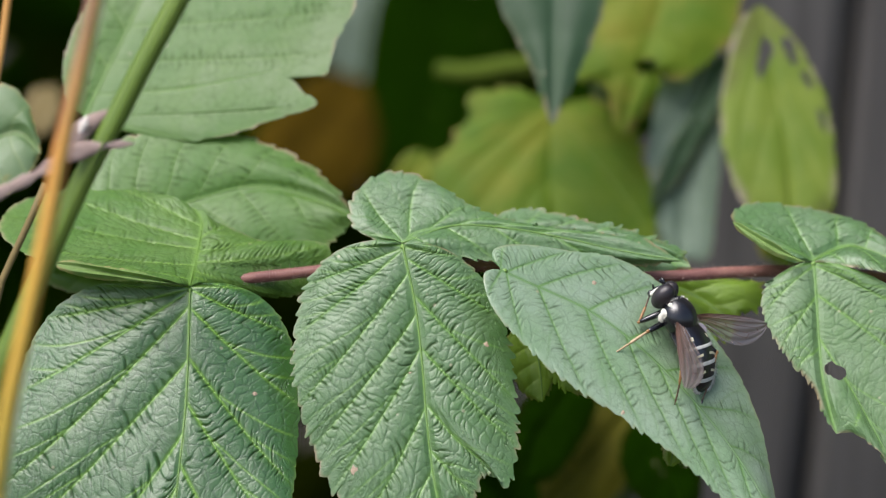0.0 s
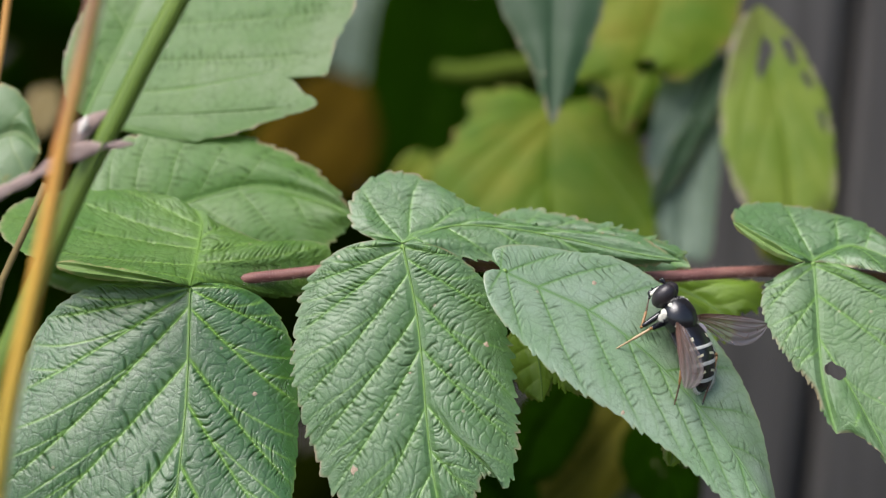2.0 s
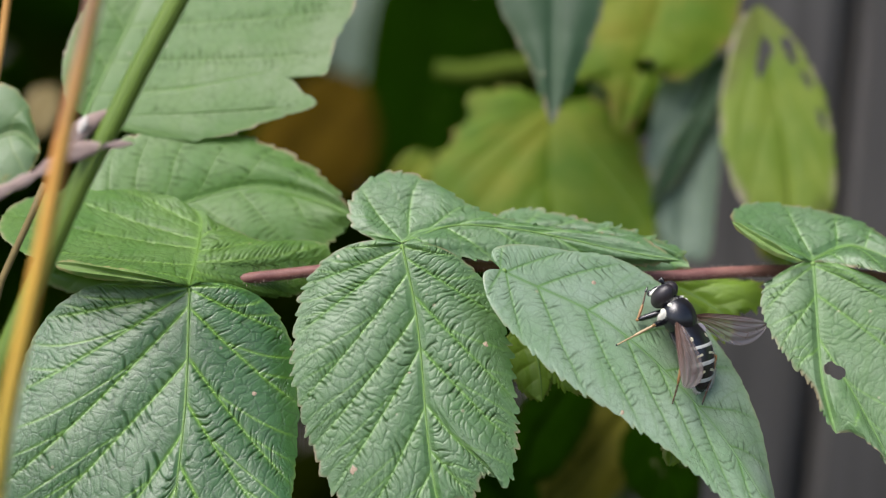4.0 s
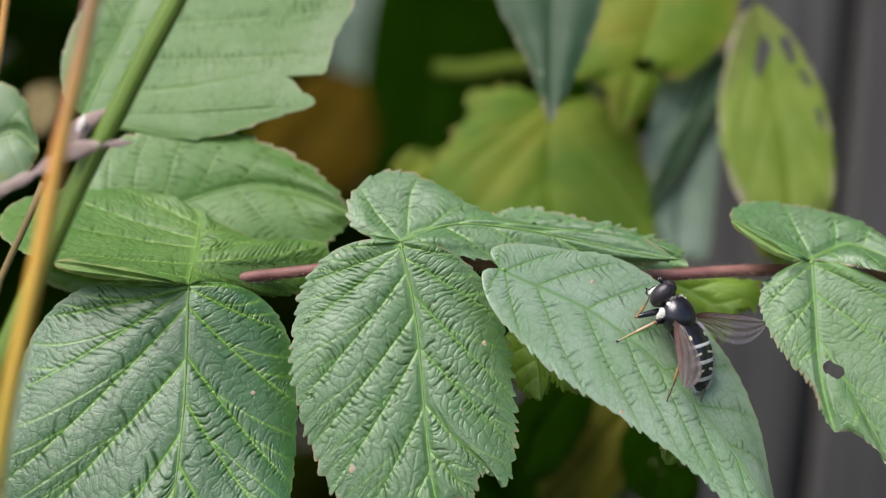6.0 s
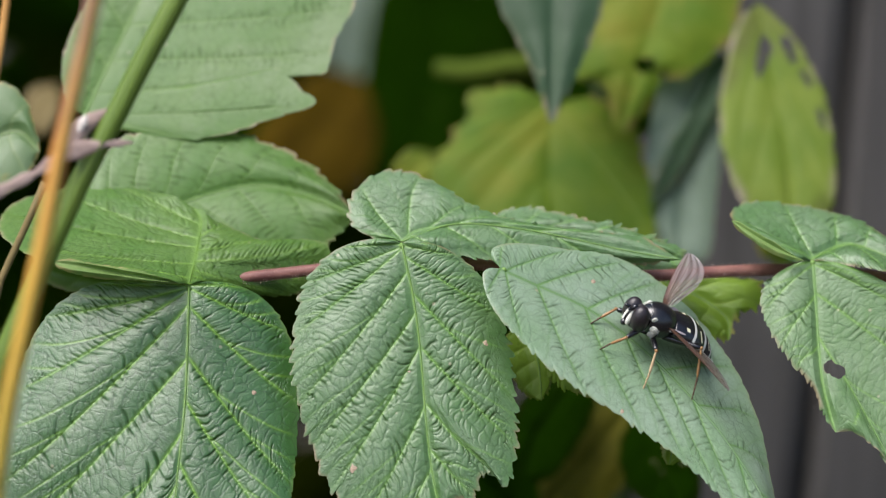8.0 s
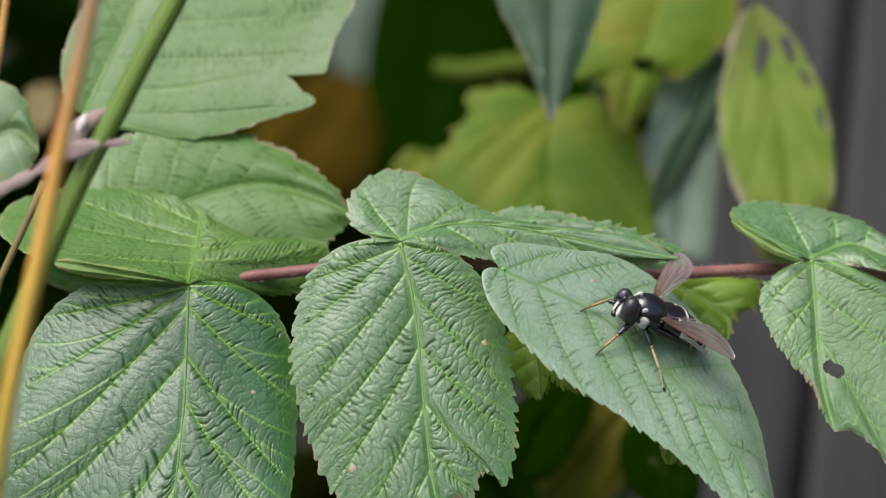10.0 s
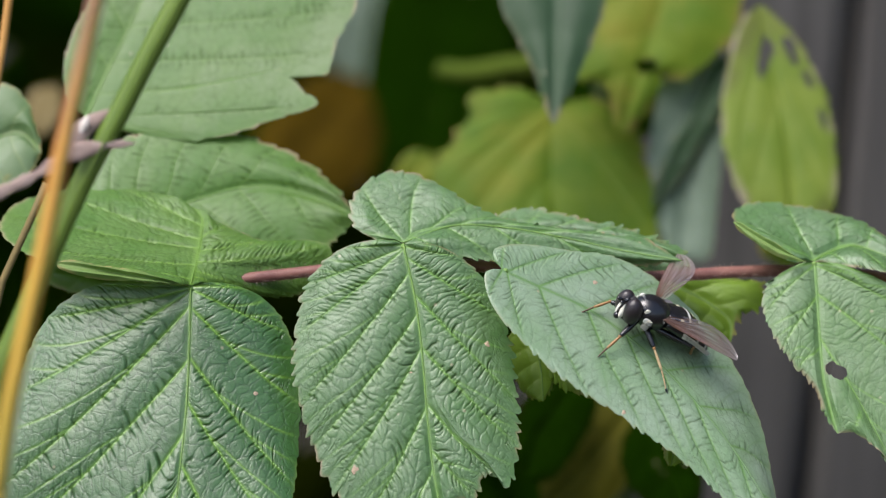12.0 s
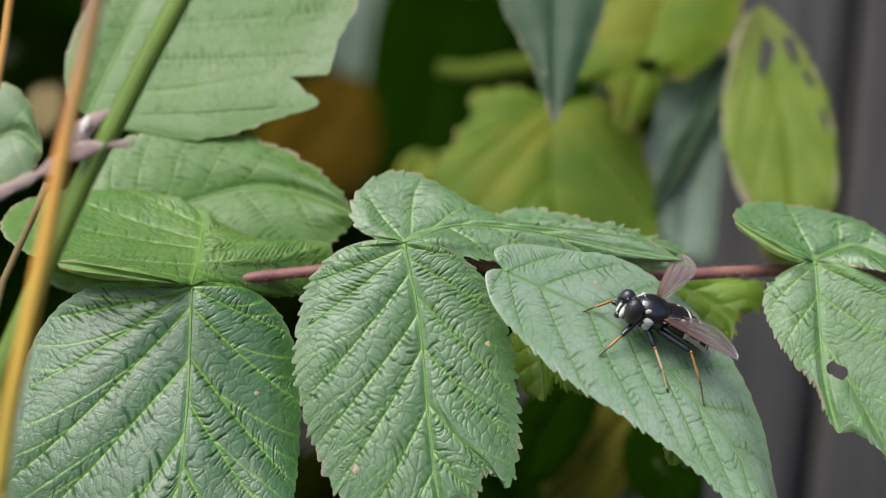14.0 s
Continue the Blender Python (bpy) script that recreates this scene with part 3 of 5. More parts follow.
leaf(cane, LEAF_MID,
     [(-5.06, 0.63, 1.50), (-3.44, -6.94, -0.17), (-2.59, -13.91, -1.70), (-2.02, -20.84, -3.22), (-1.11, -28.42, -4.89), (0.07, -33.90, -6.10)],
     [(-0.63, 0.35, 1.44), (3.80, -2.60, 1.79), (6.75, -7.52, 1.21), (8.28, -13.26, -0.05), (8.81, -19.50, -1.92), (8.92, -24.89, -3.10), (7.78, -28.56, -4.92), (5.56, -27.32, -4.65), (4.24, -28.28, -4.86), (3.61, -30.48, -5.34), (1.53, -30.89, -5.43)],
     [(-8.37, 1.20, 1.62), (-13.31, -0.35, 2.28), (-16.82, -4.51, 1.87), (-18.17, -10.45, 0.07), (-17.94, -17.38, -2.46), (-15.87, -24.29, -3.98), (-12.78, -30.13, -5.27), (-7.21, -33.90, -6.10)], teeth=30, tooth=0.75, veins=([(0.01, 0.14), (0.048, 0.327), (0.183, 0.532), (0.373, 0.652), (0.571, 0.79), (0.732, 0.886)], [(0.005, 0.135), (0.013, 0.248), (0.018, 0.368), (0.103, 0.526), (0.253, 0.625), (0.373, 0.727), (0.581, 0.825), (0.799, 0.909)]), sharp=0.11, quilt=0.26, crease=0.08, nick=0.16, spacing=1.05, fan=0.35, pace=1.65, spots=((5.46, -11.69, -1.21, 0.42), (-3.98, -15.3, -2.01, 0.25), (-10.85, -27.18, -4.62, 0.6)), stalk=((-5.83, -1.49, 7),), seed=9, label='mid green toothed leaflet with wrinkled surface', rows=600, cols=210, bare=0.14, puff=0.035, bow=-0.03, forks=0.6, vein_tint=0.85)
leaf(cane, LEAF_MID,
     [(-5.09, 0.78, 4.61), (-3.47, 2.06, 5.80), (1.14, 2.91, 6.94), (6.83, 2.77, 7.40), (13.94, 1.64, 7.20), (21.73, -0.07, 6.62), (29.88, -1.49, 6.30)],
     [(-8.78, 1.49, 4.81), (-11.06, 3.05, 5.83), (-11.53, 5.62, 7.85), (-9.94, 8.08, 9.97), (-6.02, 9.53, 11.53), (-1.36, 8.31, 11.01), (4.71, 4.92, 8.91), (11.82, 3.06, 8.13), (19.65, 1.85, 7.95), (25.34, 0.93, 7.77)],
     [(-3.11, 0.07, 4.25), (1.13, -0.49, 4.22), (6.80, -1.20, 5.22), (13.92, -1.78, 6.47), (21.75, -2.20, 6.91)], teeth=26, tooth=0.5, veins=([(0.005, 0.094), (0.006, 0.232), (0.04, 0.377), (0.12, 0.507), (0.201, 0.583), (0.321, 0.683), (0.481, 0.809)], [(0.045, 0.144), (0.18, 0.348), (0.338, 0.551), (0.559, 0.752)]), quilt=0.2, crease=0.04, nick=0.05, fan=0.4, camber=0.3, seed=13, label='mid green leaflet lying back over the stem', rows=300, cols=100, puff=0.015, forks=0.3)
leaf(cane, LEAF_PALE,
     [(7.13, -2.52, -1.88), (9.37, -3.57, -1.55), (12.88, -5.11, -0.98), (17.95, -7.50, -0.26), (23.56, -11.43, -0.26), (29.81, -17.42, -1.29), (35.96, -25.02, -3.37), (40.92, -33.86, -6.75), (42.07, -39.18, -9.60)],
     [(6.72, -1.75, -1.28), (6.16, -0.35, -0.64), (7.58, 0.35, 0.13), (10.98, 0.42, 1.67), (15.95, -0.35, 3.37), (21.68, -1.20, 5.35), (27.05, -4.19, 6.33), (32.03, -8.81, 6.59), (36.63, -14.84, 6.30), (39.67, -21.85, 4.23), (40.86, -28.71, 0.46), (41.73, -35.34, -5.32)],
     [(6.15, -2.59, -2.05), (5.02, -3.14, -3.20), (5.28, -5.49, -4.56), (6.52, -7.98, -5.59), (10.46, -12.05, -6.42), (15.64, -16.54, -6.97), (21.18, -20.15, -6.80), (27.41, -24.57, -6.85), (33.26, -29.53, -7.39), (38.32, -35.77, -9.10)], teeth=28, tooth=(0.22, 0.55), veins=([(0.0, 0.061), (0.015, 0.189), (0.095, 0.3), (0.223, 0.372), (0.336, 0.474), (0.449, 0.573), (0.559, 0.673), (0.669, 0.771), (0.8, 0.88)], [(0.003, 0.103), (0.015, 0.238), (0.095, 0.418), (0.216, 0.566), (0.326, 0.688), (0.426, 0.78), (0.541, 0.889), (0.7, 0.95)]), sharp=0.09, vein_tint=1.0, quilt=0.09, crease=0.03, nick=0.07, midrib=False, spacing=1.2, fan=0.4, pace=1.4, tick=0.3, spots=((18.8, -4.37, 2.09, 0.4), (22.03, -20.09, -6.39, 0.35)), stalk=((8.63, -2.5, 9),), camber=0.2, wave=0.3, seed=17, label='grey-green toothed leaflet on which a hoverfly stands', rows=600, cols=210, bare=0.14, puff=0.012, bow=0.03, forks=0.3)
leaf(cane, LEAF_SOFT,
     [(46.71, -1.64, 7.95), (46.89, -5.61, 6.76), (47.17, -11.26, 5.06), (47.58, -16.87, 3.38), (48.96, -23.00, 1.54)],
     [(50.97, -2.21, 7.78), (56.58, -4.90, 6.97), (60.79, -9.87, 6.49), (62.50, -17.60, 4.17), (60.28, -24.58, 2.08), (56.65, -27.90, 1.09), (53.70, -24.53, 1.08), (51.08, -22.86, 1.58)],
     [(43.85, -2.21, 7.78), (40.81, -4.55, 7.08), (40.18, -7.03, 6.33), (41.64, -11.26, 5.06), (43.90, -14.42, 4.12), (46.30, -17.43, 3.21), (47.49, -20.36, 2.33)], teeth=24, tooth=0.4, veins=([(0.003, 0.15), (0.02, 0.325), (0.185, 0.548), (0.446, 0.814)], [(0.003, 0.179), (0.02, 0.365), (0.201, 0.548), (0.496, 0.66)]), sharp=0.1, vein_tint=0.9, quilt=0.12, crease=0.05, nick=0.07, midrib=False, fan=0.4, pace=1.5, stalk=((46.16, -2.81, 14),), seed=23, holes=((49.59, -15.61, 3.76, 0.8), (49.11, -15.33, 3.84, 0.85), (48.62, -15.05, 3.93, 0.75)), label='grey-green toothed leaflet with an eaten hole', rows=420, cols=160, bare=0.14, puff=0.015, bow=0.02, forks=0.6, extra=(((48.0, -2.3, 7.8), (52.4, -4.0, 7.3), (53.3, -9.9, 5.6), (52.6, -17.0, 3.4), (51.4, -22.0, 1.9)), ((56.0, -8.5, 6.2), (56.2, -16, 3.8), (54.5, -22, 2))))
leaf(cane, LEAF_MID,
     [(46.67, -1.50, 9.04), (48.69, -0.50, 10.14), (51.31, 0.50, 11.31), (55.53, -0.79, 10.57), (61.04, -3.49, 8.68)],
     [(44.21, -1.49, 7.81), (40.33, 0.64, 8.35), (37.74, 2.79, 10.03), (36.81, 4.09, 12.10), (39.02, 5.70, 14.75), (44.46, 5.56, 15.17), (49.49, 4.69, 14.89), (53.71, 3.10, 13.88), (57.78, 0.07, 11.57)],
     [(48.85, -1.78, 8.01), (51.62, -1.92, 7.17), (55.10, -3.12, 6.43), (58.80, -4.20, 7.82)], teeth=20, tooth=0.45, veins=([(0.005, 0.191), (0.006, 0.304), (0.025, 0.511), (0.261, 0.661), (0.476, 0.778)], [(0.153, 0.3), (0.383, 0.628)]), quilt=0.2, crease=0.05, nick=0.05, fan=0.45, seed=29, label='mid green leaflet folded back over the stem', rows=260, cols=90, puff=0.02, forks=0.3)
leaf(cane, LEAF_UNDER,
     [(36.42, 3.41, 7.42), (38.45, 2.06, 6.95), (41.25, 0.35, 6.38), (45.46, -1.63, 5.80)],
     [(37.56, 3.20, 7.43), (39.87, 1.78, 6.95), (42.66, -0.14, 6.27)],
     [(37.03, 2.49, 7.02), (39.12, 0.78, 6.38), (42.27, -0.99, 5.80)], teeth=6, tooth=0.1, veins=5, quilt=0.1, crease=0.04, seed=30, rows=80, cols=20, midrib=False, name='curled_margin', label='pale curled leaf margin')
leaf(cane, LEAF_RICH,
     [(-31.52, -4.57, 1.66), (-31.15, -2.05, 4.94), (-30.80, 0.78, 8.63), (-30.66, 3.66, 12.37), (-31.62, 4.97, 14.07), (-33.12, 5.70, 15.02)],
     [(-34.25, -4.13, -0.79), (-38.82, -3.15, -0.52), (-45.87, -2.03, -0.06), (-51.74, -0.78, 2.59), (-55.93, 2.57, 8.96), (-54.42, 5.85, 15.21), (-48.87, 7.69, 17.60), (-43.15, 8.50, 18.66), (-37.22, 7.17, 16.93)],
     [(-28.33, -4.83, 6.39), (-24.51, -5.70, 8.31), (-19.55, -5.85, 9.13), (-15.90, -4.44, 10.94), (-14.41, 0.07, 11.70), (-17.51, 1.08, 12.00), (-22.52, 0.93, 11.81), (-27.63, 2.95, 13.43)], teeth=26, tooth=0.35, veins=([(0.08, 0.275), (0.236, 0.388), (0.426, 0.568), (0.526, 0.705), (0.689, 0.832)], [(0.11, 0.21), (0.173, 0.345), (0.266, 0.562), (0.396, 0.682), (0.556, 0.856)]), quilt=0.14, crease=0.09, nick=0.22, spacing=0.9, fan=0.3, seed=31, midrib=False, label='mid green wrinkled leaflet seen edge-on', rows=300, cols=84, puff=0.03, forks=0.3, vein_tint=0.8)
leaf(cane, LEAF_FRESH,
     [(-42.16, 1.52, 15.23), (-37.22, 4.05, 16.87), (-30.80, 6.61, 18.66), (-24.32, 8.08, 19.97), (-17.77, 6.99, 20.14), (-11.06, 4.07, 19.50)],
     [(-44.77, 4.41, 16.28), (-44.96, 9.51, 18.55), (-41.85, 13.34, 20.59), (-34.67, 15.80, 22.41), (-26.64, 14.71, 22.72), (-20.77, 12.51, 22.32), (-14.89, 8.68, 21.19)],
     [(-38.53, 0.07, 14.95), (-31.33, -0.65, 15.34), (-24.15, -0.65, 16.06), (-16.23, 0.07, 17.18)], teeth=18, tooth=0.6, veins=9, vein_tint=0.25, groove=0.15, quilt=0.03, crease=0.015, nick=0.015, fan=0.3, pace=1.3, stalk=((-39.17, 0.07, 24), (-32.45, -4.22, 10)), seed=37, label='pale fresh green leaflet with browned margin', rows=230, cols=84, wave=0.4)
leaf(cane, LEAF_FRESH,
     [(-46.19, 17.03, 21.96), (-44.42, 21.33, 23.55), (-41.87, 26.93, 25.64), (-39.44, 32.57, 27.74), (-36.65, 39.40, 30.27), (-33.86, 47.06, 33.09)],
     [(-47.98, 18.36, 22.33), (-49.28, 22.81, 23.83), (-48.47, 27.29, 25.44), (-46.05, 32.18, 27.27), (-43.31, 39.38, 29.92), (-39.02, 45.50, 32.28)],
     [(-44.0, 16.01, 21.63), (-38.87, 14.83, 21.2), (-33.01, 14.17, 20.95), (-27.92, 14.75, 21.17), (-25.02, 15.71, 21.52), (-20.65, 17.19, 22.07), (-17.3, 18.37, 22.51), (-16.58, 18.83, 22.68), (-17.39, 19.56, 22.95), (-19.61, 21.5, 23.66), (-21.47, 23.28, 24.32), (-20.73, 23.06, 24.24), (-18.16, 22.76, 24.13), (-15.15, 22.76, 24.13), (-14.94, 23.73, 24.49), (-14.66, 25.45, 25.13), (-13.59, 28.07, 26.1), (-11.85, 31.23, 27.27), (-11.13, 34.1, 28.33), (-13.55, 40.95, 30.86), (-23.3, 47.08, 33.13)], teeth=22, tooth=0.35, veins=([(0.015, 0.076), (0.1, 0.202), (0.218, 0.364), (0.378, 0.544)], [(0.0, 0.155), (0.008, 0.343), (0.1, 0.494), (0.248, 0.542), (0.404, 0.622), (0.579, 0.712)]), vein_tint=0.35, groove=0.15, quilt=0.03, crease=0.02, nick=0.02, fan=0.3, pace=1.2, stalk=((-46.51, 10.34, 24), (-41.22, 1.53, 22), (-32.04, -4.57, 9)), seed=41, label='broad fresh green leaflet with deep teeth', rows=300, cols=110, wave=0.15, camber=0.1, bow=0.02, forks=0.3)
leaf(cane, LEAF_TINGED,
     [(-63.22, 8.03, 16.39), (-61.15, 10.94, 17.26), (-58.34, 13.50, 18.03), (-54.75, 14.96, 18.47), (-51.63, 12.40, 17.70)],
     [(-62.78, 16.06, 18.80), (-60.02, 20.47, 20.12), (-56.40, 21.20, 20.34), (-53.40, 18.26, 19.46)],
     [(-60.98, 5.85, 15.74), (-57.39, 6.58, 15.95), (-53.83, 8.39, 16.50)], teeth=10, tooth=0.3, veins=6, quilt=0.06, crease=0.03, seed=43, rows=110, cols=40, label='fresh green leaflet with yellow-orange blotches and edge')
leaf(cane, LEAF_MID,
     [(4.73, -0.29, 11.30), (11.20, 1.65, 12.26), (18.37, 1.36, 12.12), (25.51, -0.29, 11.30), (31.33, -2.22, 10.33)],
     [(6.04, 3.52, 13.20), (9.43, 4.97, 13.92), (14.47, 4.39, 13.63), (19.84, 3.09, 12.98), (26.27, 1.36, 12.12), (30.16, -0.50, 11.19)],
     [(8.30, -1.50, 10.69), (15.45, -2.22, 10.33), (22.59, -2.79, 10.04), (28.30, -3.07, 9.90)], teeth=16, tooth=(0.9, 0.3), veins=7, quilt=0.12, crease=0.05, nick=0.05, midrib=False, fan=0.3, seed=45, rows=150, cols=50, label='mid green toothed leaflet behind others')
leaf(cane, LEAF_BRIGHT,
     [(26.52, -3.55, 17.36), (30.11, -4.99, 16.78), (33.69, -6.80, 16.06), (36.51, -9.31, 15.05), (36.59, -11.81, 14.05)],
     [(30.15, -3.19, 17.50), (35.94, -3.70, 17.30), (40.62, -4.85, 16.84), (39.45, -7.73, 15.69), (37.70, -8.30, 15.46)],
     [(27.20, -5.72, 16.49), (29.31, -8.59, 15.34), (32.87, -10.74, 14.48)], teeth=8, tooth=1.0, veins=5, quilt=0.3, crease=0.1, seed=47, rows=110, cols=40, label='bright yellow-green leaflet beneath the stem')
leaf(cane, LEAF_BRIGHT,
     [(10.40, -10.26, 8.32), (11.67, -12.74, 7.58), (12.29, -15.91, 6.62), (12.48, -19.21, 5.63)],
     [(14.34, -11.34, 9.00), (14.56, -14.20, 9.15), (13.58, -17.35, 7.20)],
     [(8.65, -11.01, 10.11), (8.44, -14.23, 10.15), (10.25, -18.09, 7.99)], teeth=8, tooth=0.5, veins=6, quilt=0.3, crease=0.12, seed=53, rows=110, cols=40, label='small curled green leaflet in the shade below')
leaf(cane, LEAF_BRIGHT,
     [(13.57, -13.08, 6.90), (15.69, -15.19, 6.26), (18.15, -16.95, 5.73), (21.32, -19.19, 5.06)],
     [(16.06, -13.08, 6.90), (19.59, -15.19, 6.26), (21.34, -17.65, 5.52)],
     [(13.56, -15.19, 6.26), (14.96, -17.23, 5.65), (17.78, -18.35, 5.31)], teeth=8, tooth=0.6, veins=6, quilt=0.3, crease=0.12, seed=59, rows=110, cols=40, label='small green leaflet in the shade below')
leaf(cane, LEAF_BRIGHT,
     [(29.51, -22.63, 5.98), (28.90, -25.08, 5.24), (28.44, -27.24, 4.59)],
     [(31.05, -23.68, 5.66), (30.30, -26.13, 4.93)],
     [(27.93, -24.03, 5.56), (27.75, -26.13, 4.93)], teeth=5, tooth=0.4, veins=4, quilt=0.2, crease=0.1, seed=60, rows=60, cols=24, label='small green leaf tip in the shade below')
leaf(cane, LEAF_UNDER,
     [(-32.14, -4.45, -4.27), (-37.86, -3.41, -4.06), (-42.75, -2.58, -3.90), (-47.98, -1.74, -3.73)],
     [(-37.16, -4.04, -4.19), (-42.73, -3.62, -4.11), (-46.92, -2.58, -3.90)],
     [(-37.17, -2.92, -3.97), (-42.75, -2.02, -3.79), (-46.25, -1.46, -3.68)], teeth=8, tooth=0.15, veins=3, quilt=0.1, crease=0.03, midrib=False, groove=0.05, seed=67, rows=90, cols=30, label='yellow-green leaf underside')
leaf(cane, LEAF_FRESH,
     [(-34.91, -5.70, 14.81), (-40.72, -4.26, 15.39), (-46.55, -2.82, 15.97), (-52.36, -2.10, 16.26)],
     [(-40.65, -6.77, 14.38), (-46.45, -5.70, 14.81), (-50.47, -4.26, 15.39)],
     [(-39.34, -2.10, 16.26), (-45.91, -0.29, 16.98), (-50.97, -0.65, 16.83)], teeth=8, tooth=0.3, veins=5, quilt=0.2, crease=0.05, seed=69, rows=90, cols=30, midrib=False, label='fresh green leaflet half hidden behind others')

# ---- shrub behind ----
shrub = thing("raspberry_shrub", Vector((at(20, 0, 88).x, at(20, 0, 88).y, 0)), "yellowing raspberry shrub against the fence", "raspberry plant")
shrub_line = [Vector((at(20, 0, 88).x, at(20, 0, 88).y, -0.01)), at(20, -250, 80), at(26, -60, 84), at(24, 10, 84), at(22, 40, 84), at(30, 80, 86)]
part("stem", *tube(shrub_line, [0.003, 0.0024, 0.0018, 0.0014], 10, 80), CANE_GREEN, shrub, "green woody stem")
leaf(shrub, LEAF_LIME,
     [(16.19, 20.62, 77.73), (15.33, 15.33, 75.62), (15.27, 8.87, 73.03), (16.00, 2.47, 70.47), (17.11, -4.67, 67.61)],
     [(20.63, 21.03, 77.90), (26.21, 17.77, 76.59), (28.50, 11.29, 74.00), (29.35, 5.66, 71.75), (29.10, 0.87, 69.83), (24.26, -3.09, 68.25)],
     [(11.77, 22.26, 78.39), (5.16, 22.26, 78.39), (4.35, 18.99, 77.08), (1.28, 14.93, 75.45), (-1.12, 10.08, 73.51), (1.27, 4.06, 71.11), (7.62, -1.51, 68.88)], teeth=16, tooth=1.2, veins=8, quilt=0.3, crease=0.1, fan=0.6, pace=1.5, seed=71, vein_tint=0.3, groove=0.08, midrib=False, label='broad yellow-green hanging leaf', rows=110, cols=40)
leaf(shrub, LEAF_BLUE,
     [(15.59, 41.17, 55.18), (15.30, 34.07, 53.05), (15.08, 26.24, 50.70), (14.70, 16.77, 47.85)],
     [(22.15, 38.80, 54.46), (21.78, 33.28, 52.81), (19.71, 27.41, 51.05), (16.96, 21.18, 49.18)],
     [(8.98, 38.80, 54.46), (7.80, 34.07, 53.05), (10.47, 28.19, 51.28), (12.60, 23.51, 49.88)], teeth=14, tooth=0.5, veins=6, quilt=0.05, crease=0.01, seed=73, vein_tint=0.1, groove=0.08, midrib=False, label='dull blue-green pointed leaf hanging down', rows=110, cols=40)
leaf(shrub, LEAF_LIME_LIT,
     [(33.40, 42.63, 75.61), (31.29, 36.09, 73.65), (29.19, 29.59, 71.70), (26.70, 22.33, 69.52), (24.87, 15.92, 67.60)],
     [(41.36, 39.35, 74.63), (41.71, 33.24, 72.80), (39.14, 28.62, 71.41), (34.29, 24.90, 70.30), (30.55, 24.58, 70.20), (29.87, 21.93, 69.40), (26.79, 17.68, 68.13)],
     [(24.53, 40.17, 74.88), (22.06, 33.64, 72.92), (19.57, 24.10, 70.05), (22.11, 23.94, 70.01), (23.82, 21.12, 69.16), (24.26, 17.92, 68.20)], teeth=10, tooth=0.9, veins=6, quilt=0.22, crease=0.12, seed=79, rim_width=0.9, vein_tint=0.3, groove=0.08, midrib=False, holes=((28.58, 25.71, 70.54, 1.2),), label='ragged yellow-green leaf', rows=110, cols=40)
leaf(shrub, LEAF_LIME_WORN,
     [(44.40, 34.27, 67.21), (45.56, 26.09, 64.76), (46.81, 18.93, 62.61), (47.79, 11.03, 60.24), (47.99, 3.19, 57.89)],
     [(47.49, 31.06, 66.25), (50.77, 26.25, 64.80), (53.12, 20.12, 62.96), (54.06, 14.18, 61.18), (53.94, 7.10, 59.06), (51.88, 3.19, 57.89)],
     [(41.74, 31.70, 66.44), (39.88, 26.09, 64.76), (38.81, 19.72, 62.84), (39.16, 13.39, 60.95), (40.92, 7.89, 59.29), (43.70, 3.19, 57.89)], teeth=12, tooth=0.5, veins=8, quilt=0.15, crease=0.1, fan=0.6, pace=1.4, seed=83, rim_width=2.0, vein_tint=0.4, groove=0.1, midrib=False, holes=((45.14, 28.33, 65.43, 0.75), (44.79, 27.05, 65.04, 0.75), (44.53, 25.77, 64.66, 0.7), (44.27, 24.65, 64.32, 0.5), (47.99, 28.65, 65.52, 0.7), (48.43, 27.53, 65.19, 0.6), (48.87, 26.25, 64.8, 0.5), (50.39, 24.1, 64.16, 0.5), (50.99, 22.9, 63.8, 0.4), (52.45, 18.53, 62.49, 0.45), (52.73, 17.18, 62.08, 0.4)), label='withering yellow-green leaf with pale dry edge', rows=110, cols=40)
# added behind the yellow-green leaves to fill the gap with painted shade
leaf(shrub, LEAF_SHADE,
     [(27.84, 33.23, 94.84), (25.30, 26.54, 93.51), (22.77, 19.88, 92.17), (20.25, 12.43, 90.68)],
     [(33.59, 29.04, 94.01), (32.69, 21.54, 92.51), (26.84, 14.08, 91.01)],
     [(21.20, 31.55, 94.51), (17.85, 24.87, 93.17), (16.98, 17.39, 91.68)], teeth=12, tooth=0.5, veins=5, quilt=0.2, crease=0.1, seed=85, vein_tint=0.3, groove=0.08, midrib=False, label='leaf coloured dark green as if shaded', rows=110, cols=40)
leaf(shrub, LEAF_LIME,
     [(47.49, 7.25, 71.16), (47.80, 1.67, 70.04), (48.12, -3.10, 69.09)],
     [(51.43, 4.86, 70.68), (51.34, -0.72, 69.56)],
     [(44.66, 4.86, 70.68), (44.59, 0.08, 69.72)], teeth=8, tooth=0.5, veins=4, quilt=0.22, crease=0.1, seed=84, vein_tint=0.3, groove=0.08, midrib=False, rows=70, cols=24, label='small yellow-green leaf')
